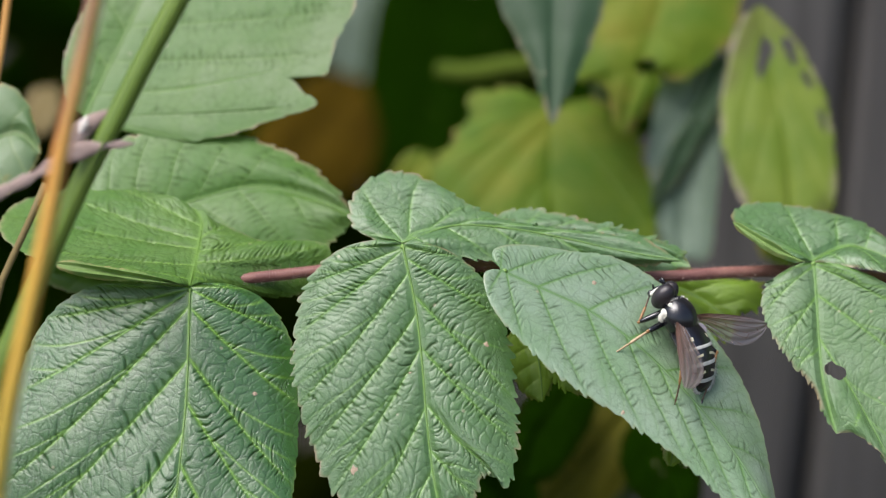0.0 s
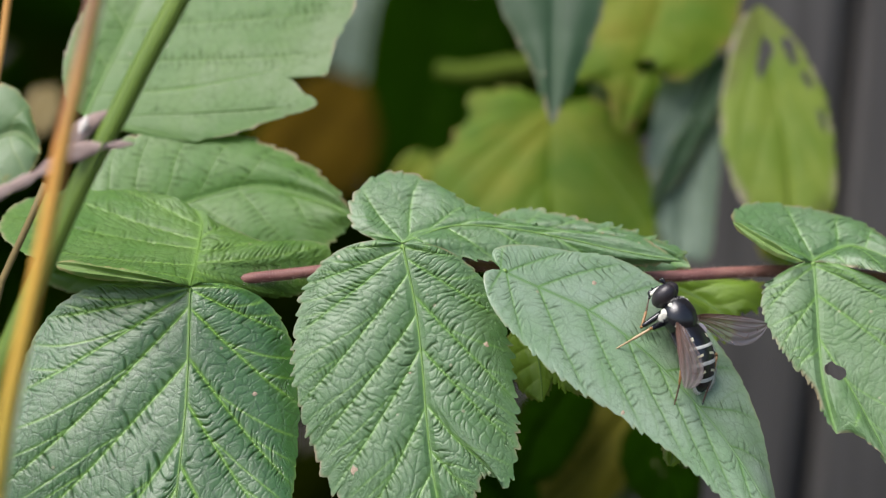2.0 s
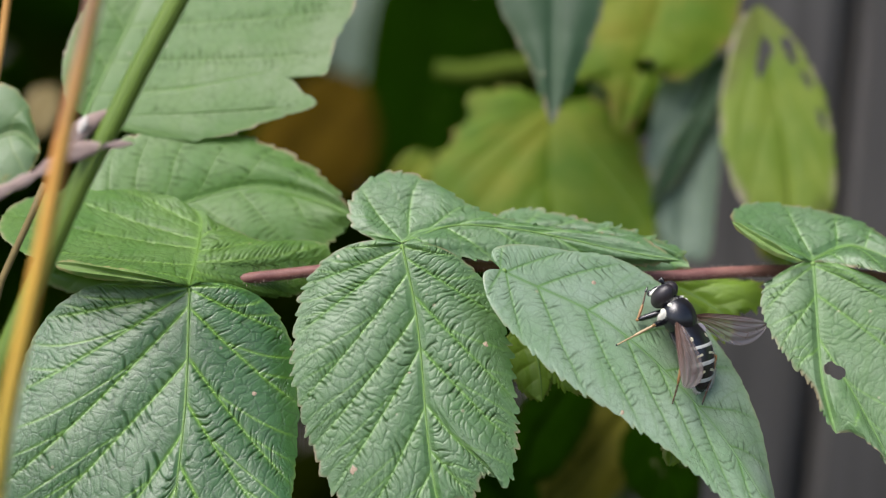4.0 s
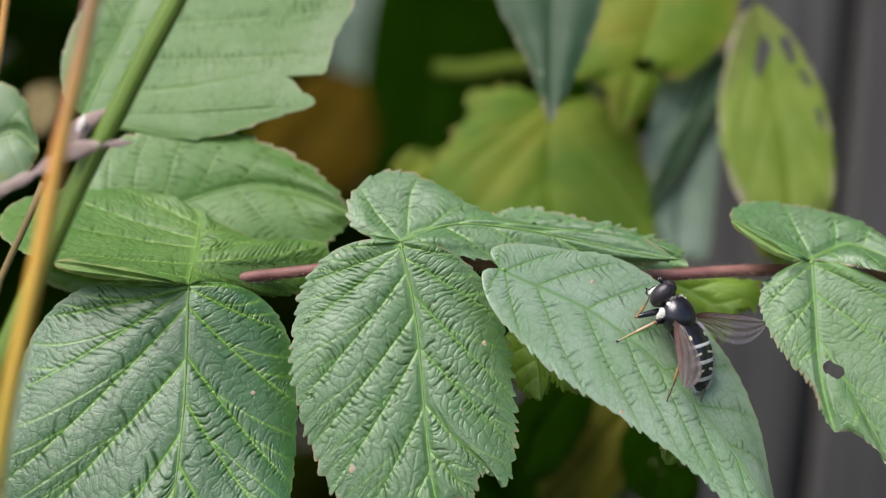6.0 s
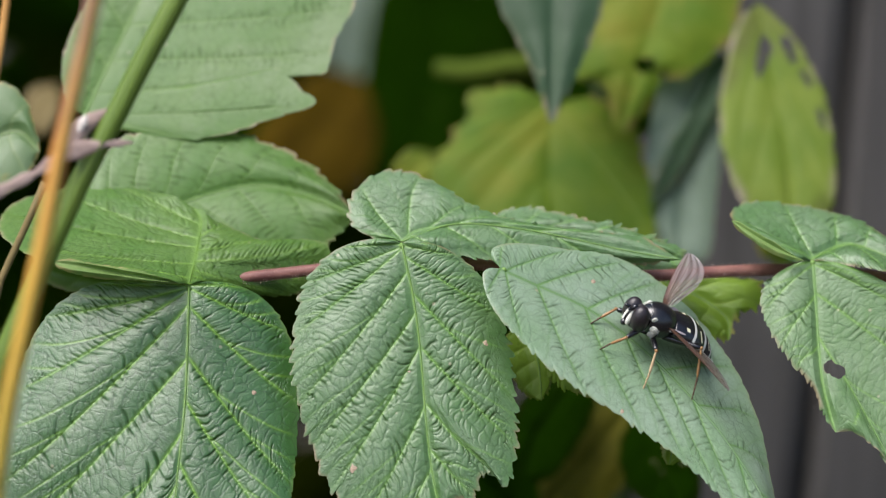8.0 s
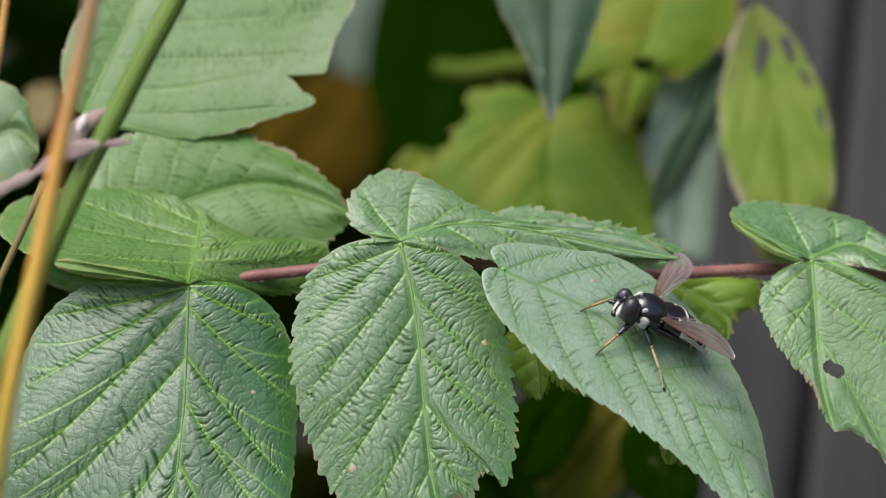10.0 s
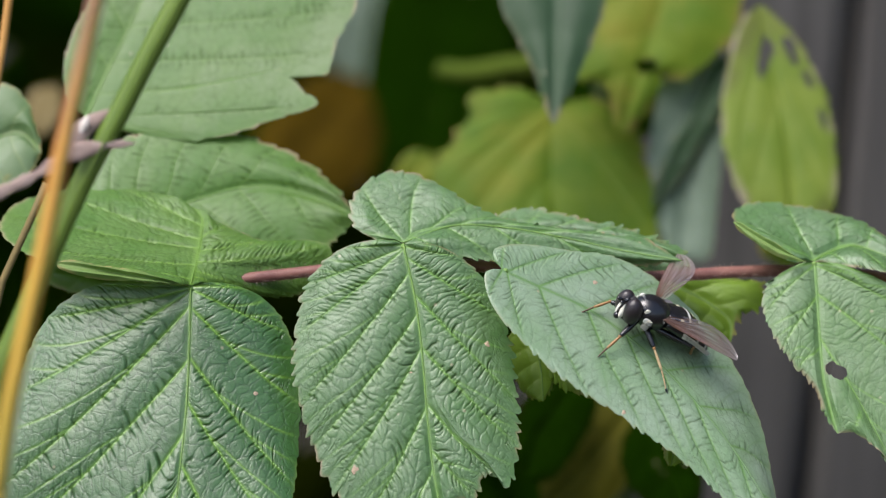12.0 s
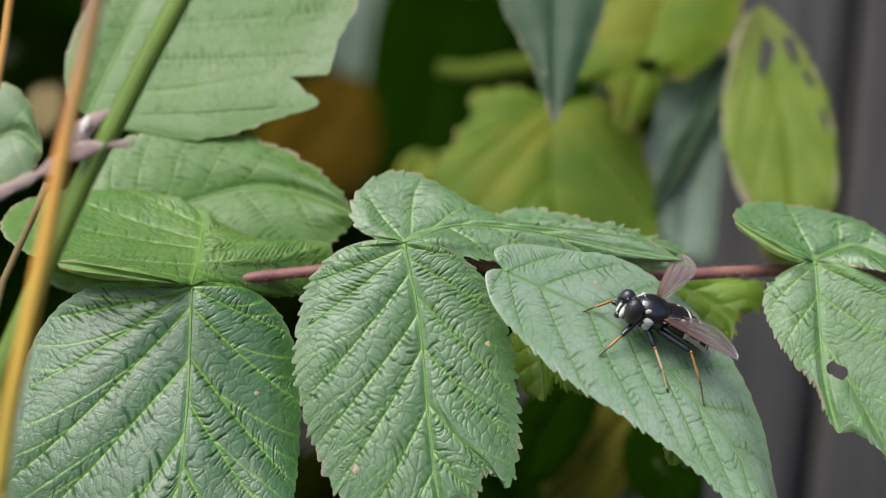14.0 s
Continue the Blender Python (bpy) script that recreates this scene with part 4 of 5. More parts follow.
leaf(shrub, LEAF_PALEBLUE,
     [(38.49, 28.26, 77.39), (36.62, 20.16, 75.77), (34.51, 11.29, 74.00), (33.56, -1.51, 71.44)],
     [(40.31, 25.82, 76.91), (39.63, 16.92, 75.13), (38.70, 7.28, 73.20), (37.15, -1.12, 71.52)],
     [(32.67, 26.64, 77.07), (30.02, 19.35, 75.61), (29.29, 9.68, 73.68), (30.01, 1.68, 72.08)], teeth=12, tooth=0.4, veins=5, quilt=0.22, crease=0.1, seed=89, vein_tint=0.3, groove=0.08, midrib=False, label='pale blue-grey leaf underside hanging down', rows=110, cols=40)
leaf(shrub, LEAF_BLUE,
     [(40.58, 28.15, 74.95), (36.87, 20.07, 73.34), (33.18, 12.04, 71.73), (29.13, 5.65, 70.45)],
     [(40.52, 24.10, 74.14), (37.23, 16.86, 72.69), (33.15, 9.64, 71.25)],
     [(37.74, 25.72, 74.46), (34.45, 18.46, 73.01), (30.79, 12.04, 71.73)], teeth=10, tooth=0.4, veins=5, quilt=0.22, crease=0.1, seed=90, vein_tint=0.3, groove=0.08, midrib=False, label='leaf coloured dark green as if shaded', rows=110, cols=40)
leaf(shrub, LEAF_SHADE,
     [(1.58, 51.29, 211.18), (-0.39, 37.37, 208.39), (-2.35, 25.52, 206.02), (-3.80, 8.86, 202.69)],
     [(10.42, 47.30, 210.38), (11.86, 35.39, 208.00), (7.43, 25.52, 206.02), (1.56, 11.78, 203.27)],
     [(-9.24, 47.30, 210.38), (-13.13, 33.41, 207.60), (-13.57, 21.58, 205.23), (-11.10, 10.81, 203.08)], teeth=14, tooth=0.6, veins=6, quilt=0.22, crease=0.1, seed=97, vein_tint=0.3, groove=0.08, midrib=False, label='leaf coloured dark green as if shaded', rows=110, cols=40)
leaf(shrub, LEAF_PALEBLUE,
     [(-10.47, 55.48, 227.88), (-12.97, 46.36, 226.96), (-14.46, 37.27, 226.05), (-15.95, 26.68, 225.00)],
     [(-4.43, 50.41, 227.37), (-7.44, 40.30, 226.36), (-11.44, 31.21, 225.45)],
     [(-18.51, 50.41, 227.37), (-21.00, 40.30, 226.36), (-19.47, 31.21, 225.45)], teeth=12, tooth=0.4, veins=5, quilt=0.22, crease=0.1, seed=101, vein_tint=0.3, groove=0.08, midrib=False, label='pale blue-grey leaf underside in shade', rows=110, cols=40)
leaf(shrub, LEAF_DEAD,
     [(-13.83, 28.90, 192.96), (-18.60, 23.10, 191.80), (-23.35, 17.32, 190.64), (-29.99, 10.60, 189.30)],
     [(-11.40, 22.14, 191.61), (-12.81, 13.48, 189.88), (-21.38, 8.69, 188.92)],
     [(-19.59, 29.87, 193.15), (-27.24, 25.03, 192.19), (-31.97, 18.28, 190.84)], teeth=12, tooth=0.6, veins=5, quilt=0.22, crease=0.1, seed=103, vein_tint=0.3, groove=0.08, midrib=False, label='dead brown curled leaf', rows=110, cols=40)
leaf(shrub, LEAF_LIME,
     [(-2.01, 14.31, 101.02), (-4.10, 11.79, 100.52), (-7.02, 8.44, 99.85)],
     [(-0.75, 10.95, 100.35), (-3.26, 8.02, 99.77)],
     [(-4.52, 14.31, 101.02), (-7.02, 11.79, 100.52)], teeth=8, tooth=0.5, veins=4, quilt=0.22, crease=0.1, seed=104, vein_tint=0.3, groove=0.08, midrib=False, rows=70, cols=24, label='small yellow-green leaf')
part("twig", *tube([at(-0.76, 26.82, 110.00), at(3.89, 26.32, 108.00), at(9.75, 26.99, 104.00), at(14.61, 27.48, 96.00), at(19.40, 31.32, 90.00)], [0.0014, 0.0018, 0.0016, 0.0012], 10, 30), STALK_OLIVE, shrub, "green leaf stalk")
leaf(shrub, TWIG,
     [(-59.13, 25.16, 121.65), (-60.79, 21.68, 120.95), (-62.44, 17.33, 120.09)],
     [(-58.38, 21.68, 120.95), (-59.87, 18.20, 120.26)],
     [(-62.56, 23.85, 121.39), (-63.78, 19.94, 120.61)], teeth=8, tooth=0.5, veins=4, quilt=0.22, crease=0.1, seed=105, vein_tint=0.3, groove=0.08, midrib=False, rows=70, cols=24, label='small dry tan leaf')
leaf(shrub, LEAF_FADED,
     [(27.55, -20.62, 70.77), (23.53, -26.15, 69.67), (19.52, -30.87, 68.72), (13.94, -36.36, 67.62)],
     [(28.29, -26.94, 69.51), (25.86, -32.44, 68.41), (20.27, -37.14, 67.47)],
     [(21.97, -21.41, 70.61), (17.17, -26.15, 69.67), (13.96, -31.65, 68.57)], teeth=12, tooth=0.6, veins=5, quilt=0.22, crease=0.1, seed=107, vein_tint=0.3, groove=0.08, midrib=False, label='brownish yellow fading leaf in shade', rows=110, cols=40)
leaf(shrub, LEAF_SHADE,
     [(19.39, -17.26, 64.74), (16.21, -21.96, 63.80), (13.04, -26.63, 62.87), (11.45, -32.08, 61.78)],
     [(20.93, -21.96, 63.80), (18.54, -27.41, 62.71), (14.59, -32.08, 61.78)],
     [(14.66, -17.26, 64.74), (11.10, -21.96, 63.80), (9.89, -28.19, 62.56)], teeth=12, tooth=0.6, veins=5, quilt=0.22, crease=0.1, seed=109, vein_tint=0.3, groove=0.08, midrib=False, label='leaf coloured dark green as if shaded', rows=110, cols=40)
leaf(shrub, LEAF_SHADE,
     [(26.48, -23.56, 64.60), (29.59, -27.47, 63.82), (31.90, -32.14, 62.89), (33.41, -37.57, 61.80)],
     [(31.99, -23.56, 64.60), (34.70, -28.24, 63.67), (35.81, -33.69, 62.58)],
     [(24.86, -28.24, 63.67), (26.39, -33.69, 62.58)], teeth=12, tooth=0.6, veins=5, quilt=0.22, crease=0.1, seed=113, vein_tint=0.3, groove=0.08, midrib=False, label='leaf coloured dark green as if shaded', rows=110, cols=40)

# ---- grasses in front ----
dry_grass_stalk = thing("dry_grass_stalk", Vector((at(-49.0, -83.0, -60.0).x, at(-49.0, -83.0, -60.0).y, 0)), "dry orange grass stalk leaning in front of the leaves", "grass")
dry_grass_stalk_line = [at(-36.26, 37.32, -60.00), at(-38.25, 27.38, -60.00), at(-40.00, 19.32, -60.00), at(-41.73, 11.86, -60.00), at(-43.72, 1.31, -60.00), at(-45.89, -8.64, -60.00), at(-47.75, -17.33, -60.00), at(-48.99, -26.02, -60.00)] + [at(-51.0, -50.0, -60.0), Vector((dry_grass_stalk.location.x, dry_grass_stalk.location.y, -0.005))]
part("blade", *tube(dry_grass_stalk_line, [0.0009, 0.0011, 0.0012, 0.0012, 0.0014, 0.0016], 10, 120, 0.8), DRY_BLADE, dry_grass_stalk)
part("ridge", *tube([at(-35.94, 37.24, -61.00), at(-38.05, 27.32, -61.00), at(-39.78, 19.27, -61.00), at(-41.51, 11.83, -61.00), at(-43.50, 1.30, -61.00), at(-45.67, -8.62, -61.00), at(-47.53, -17.29, -61.00), at(-48.77, -25.96, -61.00)], [0.00015, 0.0002, 0.0002, 0.0003], 8, 80), DRY_BLADE, dry_grass_stalk, "raised rib of the dry blade")
green_grass_stem = thing("green_grass_stem", Vector((at(-53.1, -76.0, -24.0).x, at(-53.1, -76.0, -24.0).y, 0)), "thick green grass stem leaning in front of the leaves", "grass")
green_grass_stem_line = [at(-25.70, 40.89, -24.00), at(-31.39, 29.51, -24.00), at(-35.40, 22.15, -24.00), at(-38.75, 15.46, -24.00), at(-42.43, 8.77, -24.00), at(-46.11, 0.74, -24.00), at(-49.79, -7.96, -24.00), at(-53.14, -15.99, -24.00)] + [at(-55.1, -41.0, -23.0), Vector((green_grass_stem.location.x, green_grass_stem.location.y, -0.005))]
part("stem", *tube(green_grass_stem_line, [0.0013, 0.0013, 0.0011, 0.0011, 0.0013, 0.0018], 10, 120, 0.6), GRASS, green_grass_stem)
thin_grass_stalk = thing("thin_grass_stalk", Vector((at(-54.2, -45.1, -20.0).x, at(-54.2, -45.1, -20.0).y, 0)), "thin dry orange grass stalk", "grass")
thin_grass_stalk_line = [at(-50.19, 38.52, -20.00), at(-51.94, 29.75, -20.00), at(-52.75, 23.68, -20.00), at(-54.24, 14.91, -20.00)] + [at(-56.2, -10.1, -19.0), Vector((thin_grass_stalk.location.x, thin_grass_stalk.location.y, -0.005))]
part("stem", *tube(thin_grass_stalk_line, [0.0005, 0.0005, 0.0005], 10, 120, 1), STRAW, thin_grass_stalk)
brown_twig = thing("brown_twig", Vector((at(-54.5, -65.8, -8.0).x, at(-54.5, -65.8, -8.0).y, 0)), "thin brown bent twig", "twig")
brown_twig_line = [at(-48.62, 8.01, -8.00), at(-50.35, 3.87, -8.00), at(-52.42, -0.62, -8.00), at(-54.50, -5.80, -8.00)] + [at(-56.5, -30.8, -7.0), Vector((brown_twig.location.x, brown_twig.location.y, -0.005))]
part("stem", *tube(brown_twig_line, [0.00045, 0.00045, 0.0005], 10, 120, 1), TWIG, brown_twig)
part("ridge", *tube([at(-25.50, 40.78, -25.30), at(-31.17, 29.44, -25.30), at(-35.18, 22.09, -25.30), at(-38.51, 15.42, -25.30), at(-42.19, 8.74, -25.30), at(-45.86, 0.73, -25.30), at(-49.53, -7.94, -25.30), at(-52.87, -15.95, -25.30)], [0.00015, 0.00015, 0.00012, 0.00015], 8, 60), GRASS, green_grass_stem, "raised rib along the stem")
withered = thing("withered_leaf", at(-47.59, 8.73, -26.00), "withered pinkish brown dry leaf caught on the stalks", "dead leaf")
part("blade", *tube([at(-36.54, 12.51, -24.00), at(-39.67, 12.22, -25.00), at(-42.93, 11.53, -26.00), at(-46.83, 9.38, -27.00), at(-49.49, 7.92, -27.00), at(-54.04, 5.71, -28.00)], [0.0001, 0.0005, 0.0003, 0.0009, 0.0012, 0.0007, 0.0010, 0.0004, 0.0008, 0.0006, 0.0009, 0.0007], 10, 90, 0.22), HUSK, withered, "shrivelled brown blade")
part("husk", *tube([at(-39.35, 16.40, -24.00), at(-41.43, 15.12, -24.00), at(-43.01, 13.76, -25.00), at(-44.59, 11.93, -26.00)], [0.0002, 0.001, 0.0012, 0.0006], 10, 40, 0.5), HUSK, withered, "papery husk")
part("husk_tip", *tube([at(-41.97, 15.68, -25.50), at(-42.50, 14.61, -25.50), at(-42.97, 13.68, -25.50)], [0.0002, 0.0006, 0.0002], 8, 20, 0.5), HUSK_WHITE, withered, "white papery husk flake")
debris = part("plant_scrap", *tube([at(-37.80, 10.25, 19.00), at(-38.23, 9.38, 19.00), at(-38.71, 8.66, 19.50), at(-39.18, 8.08, 20.00)], [0.0001, 0.0003, 0.00045, 0.0002], 8, 20, 0.5), HUSK_GREY, None, "pale papery scrap lying on a leaf")
tagged(debris, category="plant debris")

# ---- hoverfly ----
FLY_BLACK = plain_material("fly_black_gloss", (0.003, 0.003, 0.005), (0.007, 0.007, 0.010), 700, 0.27, 0.00003, gloss=0.8)
FLY_DULL = plain_material("fly_black_dusted", (0.012, 0.011, 0.012), (0.03, 0.028, 0.03), 900, 0.5, 0.00004)
FLY_WHITE = plain_material("fly_white_dust", (0.62, 0.61, 0.52), (0.78, 0.77, 0.68), 900, 0.7, 0.00004)
FLY_BAND = plain_material("fly_band_grey_white", (0.50, 0.50, 0.46), (0.68, 0.68, 0.62), 900, 0.6, 0.00003)
FLY_CREAM = plain_material("fly_cream_mark", (0.60, 0.56, 0.36), (0.72, 0.68, 0.48), 900, 0.5)
FLY_SCALE = plain_material("fly_scale_grey", (0.22, 0.20, 0.22), (0.34, 0.31, 0.33), 900, 0.45)
FLY_EYE = plain_material("fly_eye_dark", (0.012, 0.009, 0.011), (0.024, 0.018, 0.020), 2500, 0.38, 0.00004, gloss=0.6)
FLY_LEG = plain_material("fly_leg_amber", (0.22, 0.11, 0.035), (0.32, 0.18, 0.07), 700, 0.4, 0.00002)
FLY_PALE_LEG = plain_material("fly_leg_straw", (0.34, 0.24, 0.12), (0.46, 0.35, 0.20), 700, 0.45, 0.00002)
FLY_FOOT = plain_material("fly_foot_dark", (0.05, 0.03, 0.018), (0.12, 0.07, 0.035), 700, 0.5)
FLY_HAIR = plain_material("fly_pale_hair", (0.74, 0.72, 0.64), (0.88, 0.87, 0.80), 400, 0.6)
FLY_DARK_HAIR = plain_material("fly_dark_hair", (0.008, 0.007, 0.006), (0.02, 0.018, 0.016), 400, 0.6)


def wing_material():
    """Smoky skin: rusty towards the root and the leading edge, grey-brown further out, clear panes between the veins."""
    m, nt, p = nodes_of("fly_wing_smoky")
    n = noise_tex(nt, 900, 3)
    ru = nt.nodes.new("ShaderNodeAttribute")
    ru.attribute_name = "rust"
    skin = mix(nt, n, (0.075, 0.054, 0.043), (0.19, 0.15, 0.12))
    nt.links.new(mix(nt, ru.outputs["Fac"], skin, (0.18, 0.062, 0.032)), p.inputs["Base Color"])
    p.inputs["Roughness"].default_value = 0.3
    tr = nt.nodes.new("ShaderNodeBsdfTransparent")
    tr.inputs[0].default_value = (0.93, 0.89, 0.83, 1)
    sm = nt.nodes.new("ShaderNodeAttribute")
    sm.attribute_name = "smoke"
    gl = nt.nodes.new("ShaderNodeBsdfGlossy")
    gl.inputs["Roughness"].default_value = 0.5
    gl.inputs["Color"].default_value = (0.9, 0.88, 0.95, 1)
    sheen = nt.nodes.new("ShaderNodeMixShader")
    sheen.inputs[0].default_value = 0.13
    ms = nt.nodes.new("ShaderNodeMixShader")
    nt.links.new(sm.outputs["Fac"], ms.inputs[0])
    nt.links.new(tr.outputs[0], ms.inputs[1])
    nt.links.new(p.outputs[0], ms.inputs[2])
    nt.links.new(ms.outputs[0], sheen.inputs[1])
    nt.links.new(gl.outputs[0], sheen.inputs[2])
    nt.links.new(sheen.outputs[0], nt.nodes["Material Output"].inputs["Surface"])
    return m


WING = wing_material()
WING_VEIN = plain_material("fly_wing_vein", (0.05, 0.022, 0.012), (0.09, 0.04, 0.02), 700, 0.4)


def fly_part(name, verts, faces, material, parent, label=""):
    """A part from millimetres in the fly's own space: x ahead, y to its left, z up."""
    me = bpy.data.meshes.new(name)
    me.from_pydata([(x / 1000, y / 1000, z / 1000) for x, y, z in verts], [], faces)
    me.materials.append(material)
    me.shade_smooth()
    ob = new(name, me)
    ob.parent = parent
    return tagged(ob, label)


def bow_band(s0, s1, sweep, grow, arc, n=30, steps=6):
    """A strip over the abdomen between two stations, its ends swept ahead down the flanks."""
    verts, faces = [], []
    for i in range(steps + 1):
        g = grow * math.sin(math.pi * (0.08 + 0.84 * i / steps))
        for j in range(n + 1):
            q = arc[0] + (arc[1] - arc[0]) * j / n
            flank = abs(math.cos(q))
            x, z, w, h = abdomen_section(s0 + (s1 - s0) * i / steps - sweep * flank ** 2.5, g)
            verts.append((x, w * math.cos(q), z + h * math.sin(q) * (1.0 if math.sin(q) > 0 else 0.85)))
    for i in range(steps):
        for j in range(n):
            k = i * (n + 1) + j
            faces.append((k, k + n + 1, k + n + 2, k + 1))
    return verts, faces


def rings(sections, n=28, squash=1.0, arc=(0, 2 * math.pi)):
    """A body of oval cross sections: (x, z, half width, half height) from end to end."""
    whole = arc[1] - arc[0] > 6.28
    m = n if whole else n + 1
    verts, faces = [], []
    for x, z, w, h in sections:
        for j in range(m):
            q = arc[0] + (arc[1] - arc[0]) * j / n
            verts.append((x, w * math.cos(q), z + h * math.sin(q) * (1.0 if math.sin(q) > 0 else squash)))
    for i in range(len(sections) - 1):
        for j in range(n):
            k = (j + 1) % m
            faces.append((i * m + j, (i + 1) * m + j, (i + 1) * m + k, i * m + k))
    if whole:
        faces += [tuple(range(m)), tuple((len(sections) - 1) * m + j for j in range(m))[::-1]]
    return verts, faces


def oval(centre, radii, n=20, tilt=None, shape=None):
    verts, faces = [], []
    for i in range(n + 1):
        v = math.pi * i / n
        for j in range(2 * n):
            u = math.pi * j / n
            p = Vector((math.sin(v) * math.cos(u), math.sin(v) * math.sin(u), math.cos(v)))
            if shape:
                p = shape(p)
            p = Vector((p.x * radii[0], p.y * radii[1], p.z * radii[2]))
            if tilt:
                p = tilt @ p
            verts.append(tuple(p + Vector(centre)))
    for i in range(n):
        for j in range(2 * n):
            k = (j + 1) % (2 * n)
            faces.append((i * 2 * n + j, (i + 1) * 2 * n + j, (i + 1) * 2 * n + k, i * 2 * n + k))
    return verts, faces


def abdomen_section(s, grow=0.0):
    """Section of the abdomen at s from 0 (waist) to 1 (tip): it bends down towards the tip."""
    x = -1.7 - 8.0 * s
    z = 0.35 + 0.9 * s - 2.6 * s * s
    w = 2.85 * (math.sin(math.pi * min(max(0.14 + 0.86 * s, 0), 1)) ** 0.34) * (1.0 if s < 0.5 else 1 - 0.10 * (s - 0.5)) + grow
    h = 1.5 * (math.sin(math.pi * min(max(0.15 + 0.85 * s, 0), 1)) ** 0.42) + grow
    return (x, z, max(w, 0.05), max(h, 0.05))


def hair_tuft(roots, length, width, seed, lean=(0, 0, 0)):
    """Fine hairs: (root, direction) pairs become slim three-sided spikes."""
    rng = random.Random(seed)
    verts, faces = [], []
    for root, d in roots:
        r, d = Vector(root), Vector(d).normalized() + Vector(lean) + Vector([rng.uniform(-0.35, 0.35) for _ in range(3)])
        d.normalize()
        a = d.orthogonal().normalized() * width
        b = d.cross(a)
        k = len(verts)
        tip = r + d * length * rng.uniform(0.6, 1.2)
        verts += [tuple(r + a), tuple(r - a * 0.5 + b * 0.87), tuple(r - a * 0.5 - b * 0.87), tuple(tip)]
        faces += [(k, k + 1, k + 3), (k + 1, k + 2, k + 3), (k + 2, k, k + 3)]
    return verts, faces


def segment(length, r0, r1, belly=1.0, n=10):
    """A leg segment along +x from the joint."""
    sec = []
    for i in range(9):
        s = i / 8
        r = r0 + (r1 - r0) * s
        r *= 1 + (belly - 1) * math.sin(math.pi * s)
        if i in (0, 8):
            r *= 0.6
        sec.append((s * length, 0, r, r))
    return rings(sec, n)


def wing_outline(s):
    """Leading and trailing edge offsets at s along the wing, as shares of its length."""
    lead_ = 0.050 * math.sin(math.pi * min(s, 1)) ** 0.5 if s < 1 else 0
    trail = -0.29 * (math.sin(math.pi * (0.05 + 0.95 * s ** 1.4))) ** 0.6 if 0 < s < 1 else -0.03 * (1 - s)
    return lead_, trail


# wing veins: share of the chord at the start and at the end, and where along the wing they run
WING_VEINS = ((0.0, 0.0, 0.0, 0.98), (0.07, 0.03, 0.02, 0.62), (0.13, 0.06, 0.02, 0.80), (0.20, 0.16, 0.03, 0.94), (0.27, 0.38, 0.03, 0.965),
              (0.34, 0.62, 0.05, 0.86), (0.42, 0.80, 0.05, 0.80), (0.52, 0.97, 0.05, 0.66), (0.74, 0.98, 0.05, 0.40))
CROSS_VEINS = ((0.30, 0.40, 0.40, 0.42), (0.40, 0.64, 0.84, 0.88), (0.58, 0.78, 0.74, 0.70), (0.34, 0.56, 0.26, 0.30))


def wing_skin(s, f, length):
    return 0.25 * math.sin(s * 3) - 0.05 * math.sin(f * 22 + s * 3) * (1 - s * 0.4)


def make_wing(parent, side, name="wing"):
    length = 10.9
    rows_, cols_ = 64, 44
    verts, faces, smoke, rust = [], [], [], []
    for i in range(rows_ + 1):
        s = 0.985 * i / rows_
        a, b = wing_outline(s)
        for j in range(cols_ + 1):
            f = j / cols_
            y = (a + (b - a) * f) * length
            verts.append((s * length, -y * side, wing_skin(s, f, length)))
            shade = 0.38 + 0.48 * math.exp(-f / 0.20) * (1.1 - 0.35 * s) + 0.34 * s ** 3 + 0.25 * math.exp(-((s - 0.62) / 0.07) ** 2 - (f / 0.16) ** 2)
            shade -= 0.18 * max(0.0, f - 0.5) * 2 * (1 - s)
            for f0, f1, s0, s1 in WING_VEINS[2:]:
                if s0 <= s <= s1:
                    fv = f0 + (f1 - f0) * ((s - s0) / (s1 - s0)) ** 1.4
                    shade += 0.20 * math.exp(-((f - fv) / 0.035) ** 2)
            smoke.append(max(0.14, min(0.93, shade)))
            rust.append(max(0.0, min(1.0, 0.95 * math.exp(-f / 0.22) * (1.15 - 1.3 * s) + 0.35 * (1 - s) ** 3)))
    c = cols_ + 1
    for i in range(rows_):
        for j in range(cols_):
            faces.append((i * c + j, i * c + j + 1, (i + 1) * c + j + 1, (i + 1) * c + j))
    ob = fly_part(name, verts, faces, WING, parent, "smoky brown see-through wing with dark veins")
    ob.data.attributes.new("smoke", "FLOAT", "POINT").data.foreach_set("value", smoke)
    ob.data.attributes.new("rust", "FLOAT", "POINT").data.foreach_set("value", rust)
    for n_, (f0, f1, s0, s1) in enumerate(WING_VEINS + CROSS_VEINS):
        pts = []
        for i in range(9):
            s = s0 + (s1 - s0) * i / 8
            f = f0 + (f1 - f0) * (i / 8) ** (1.4 if n_ < len(WING_VEINS) else 1.0)
            a, b = wing_outline(s)
            pts.append(Vector((s * length, -(a + (b - a) * f) * length * side, wing_skin(s, f, length))))
        v, fc = tube([p / 1000 for p in pts], [0.00006, 0.000045, 0.000025], 5, 24)
        fly_part("vein", [(p[0] * 1000, p[1] * 1000, p[2] * 1000) for p in v], fc, WING_VEIN, ob)
    return ob


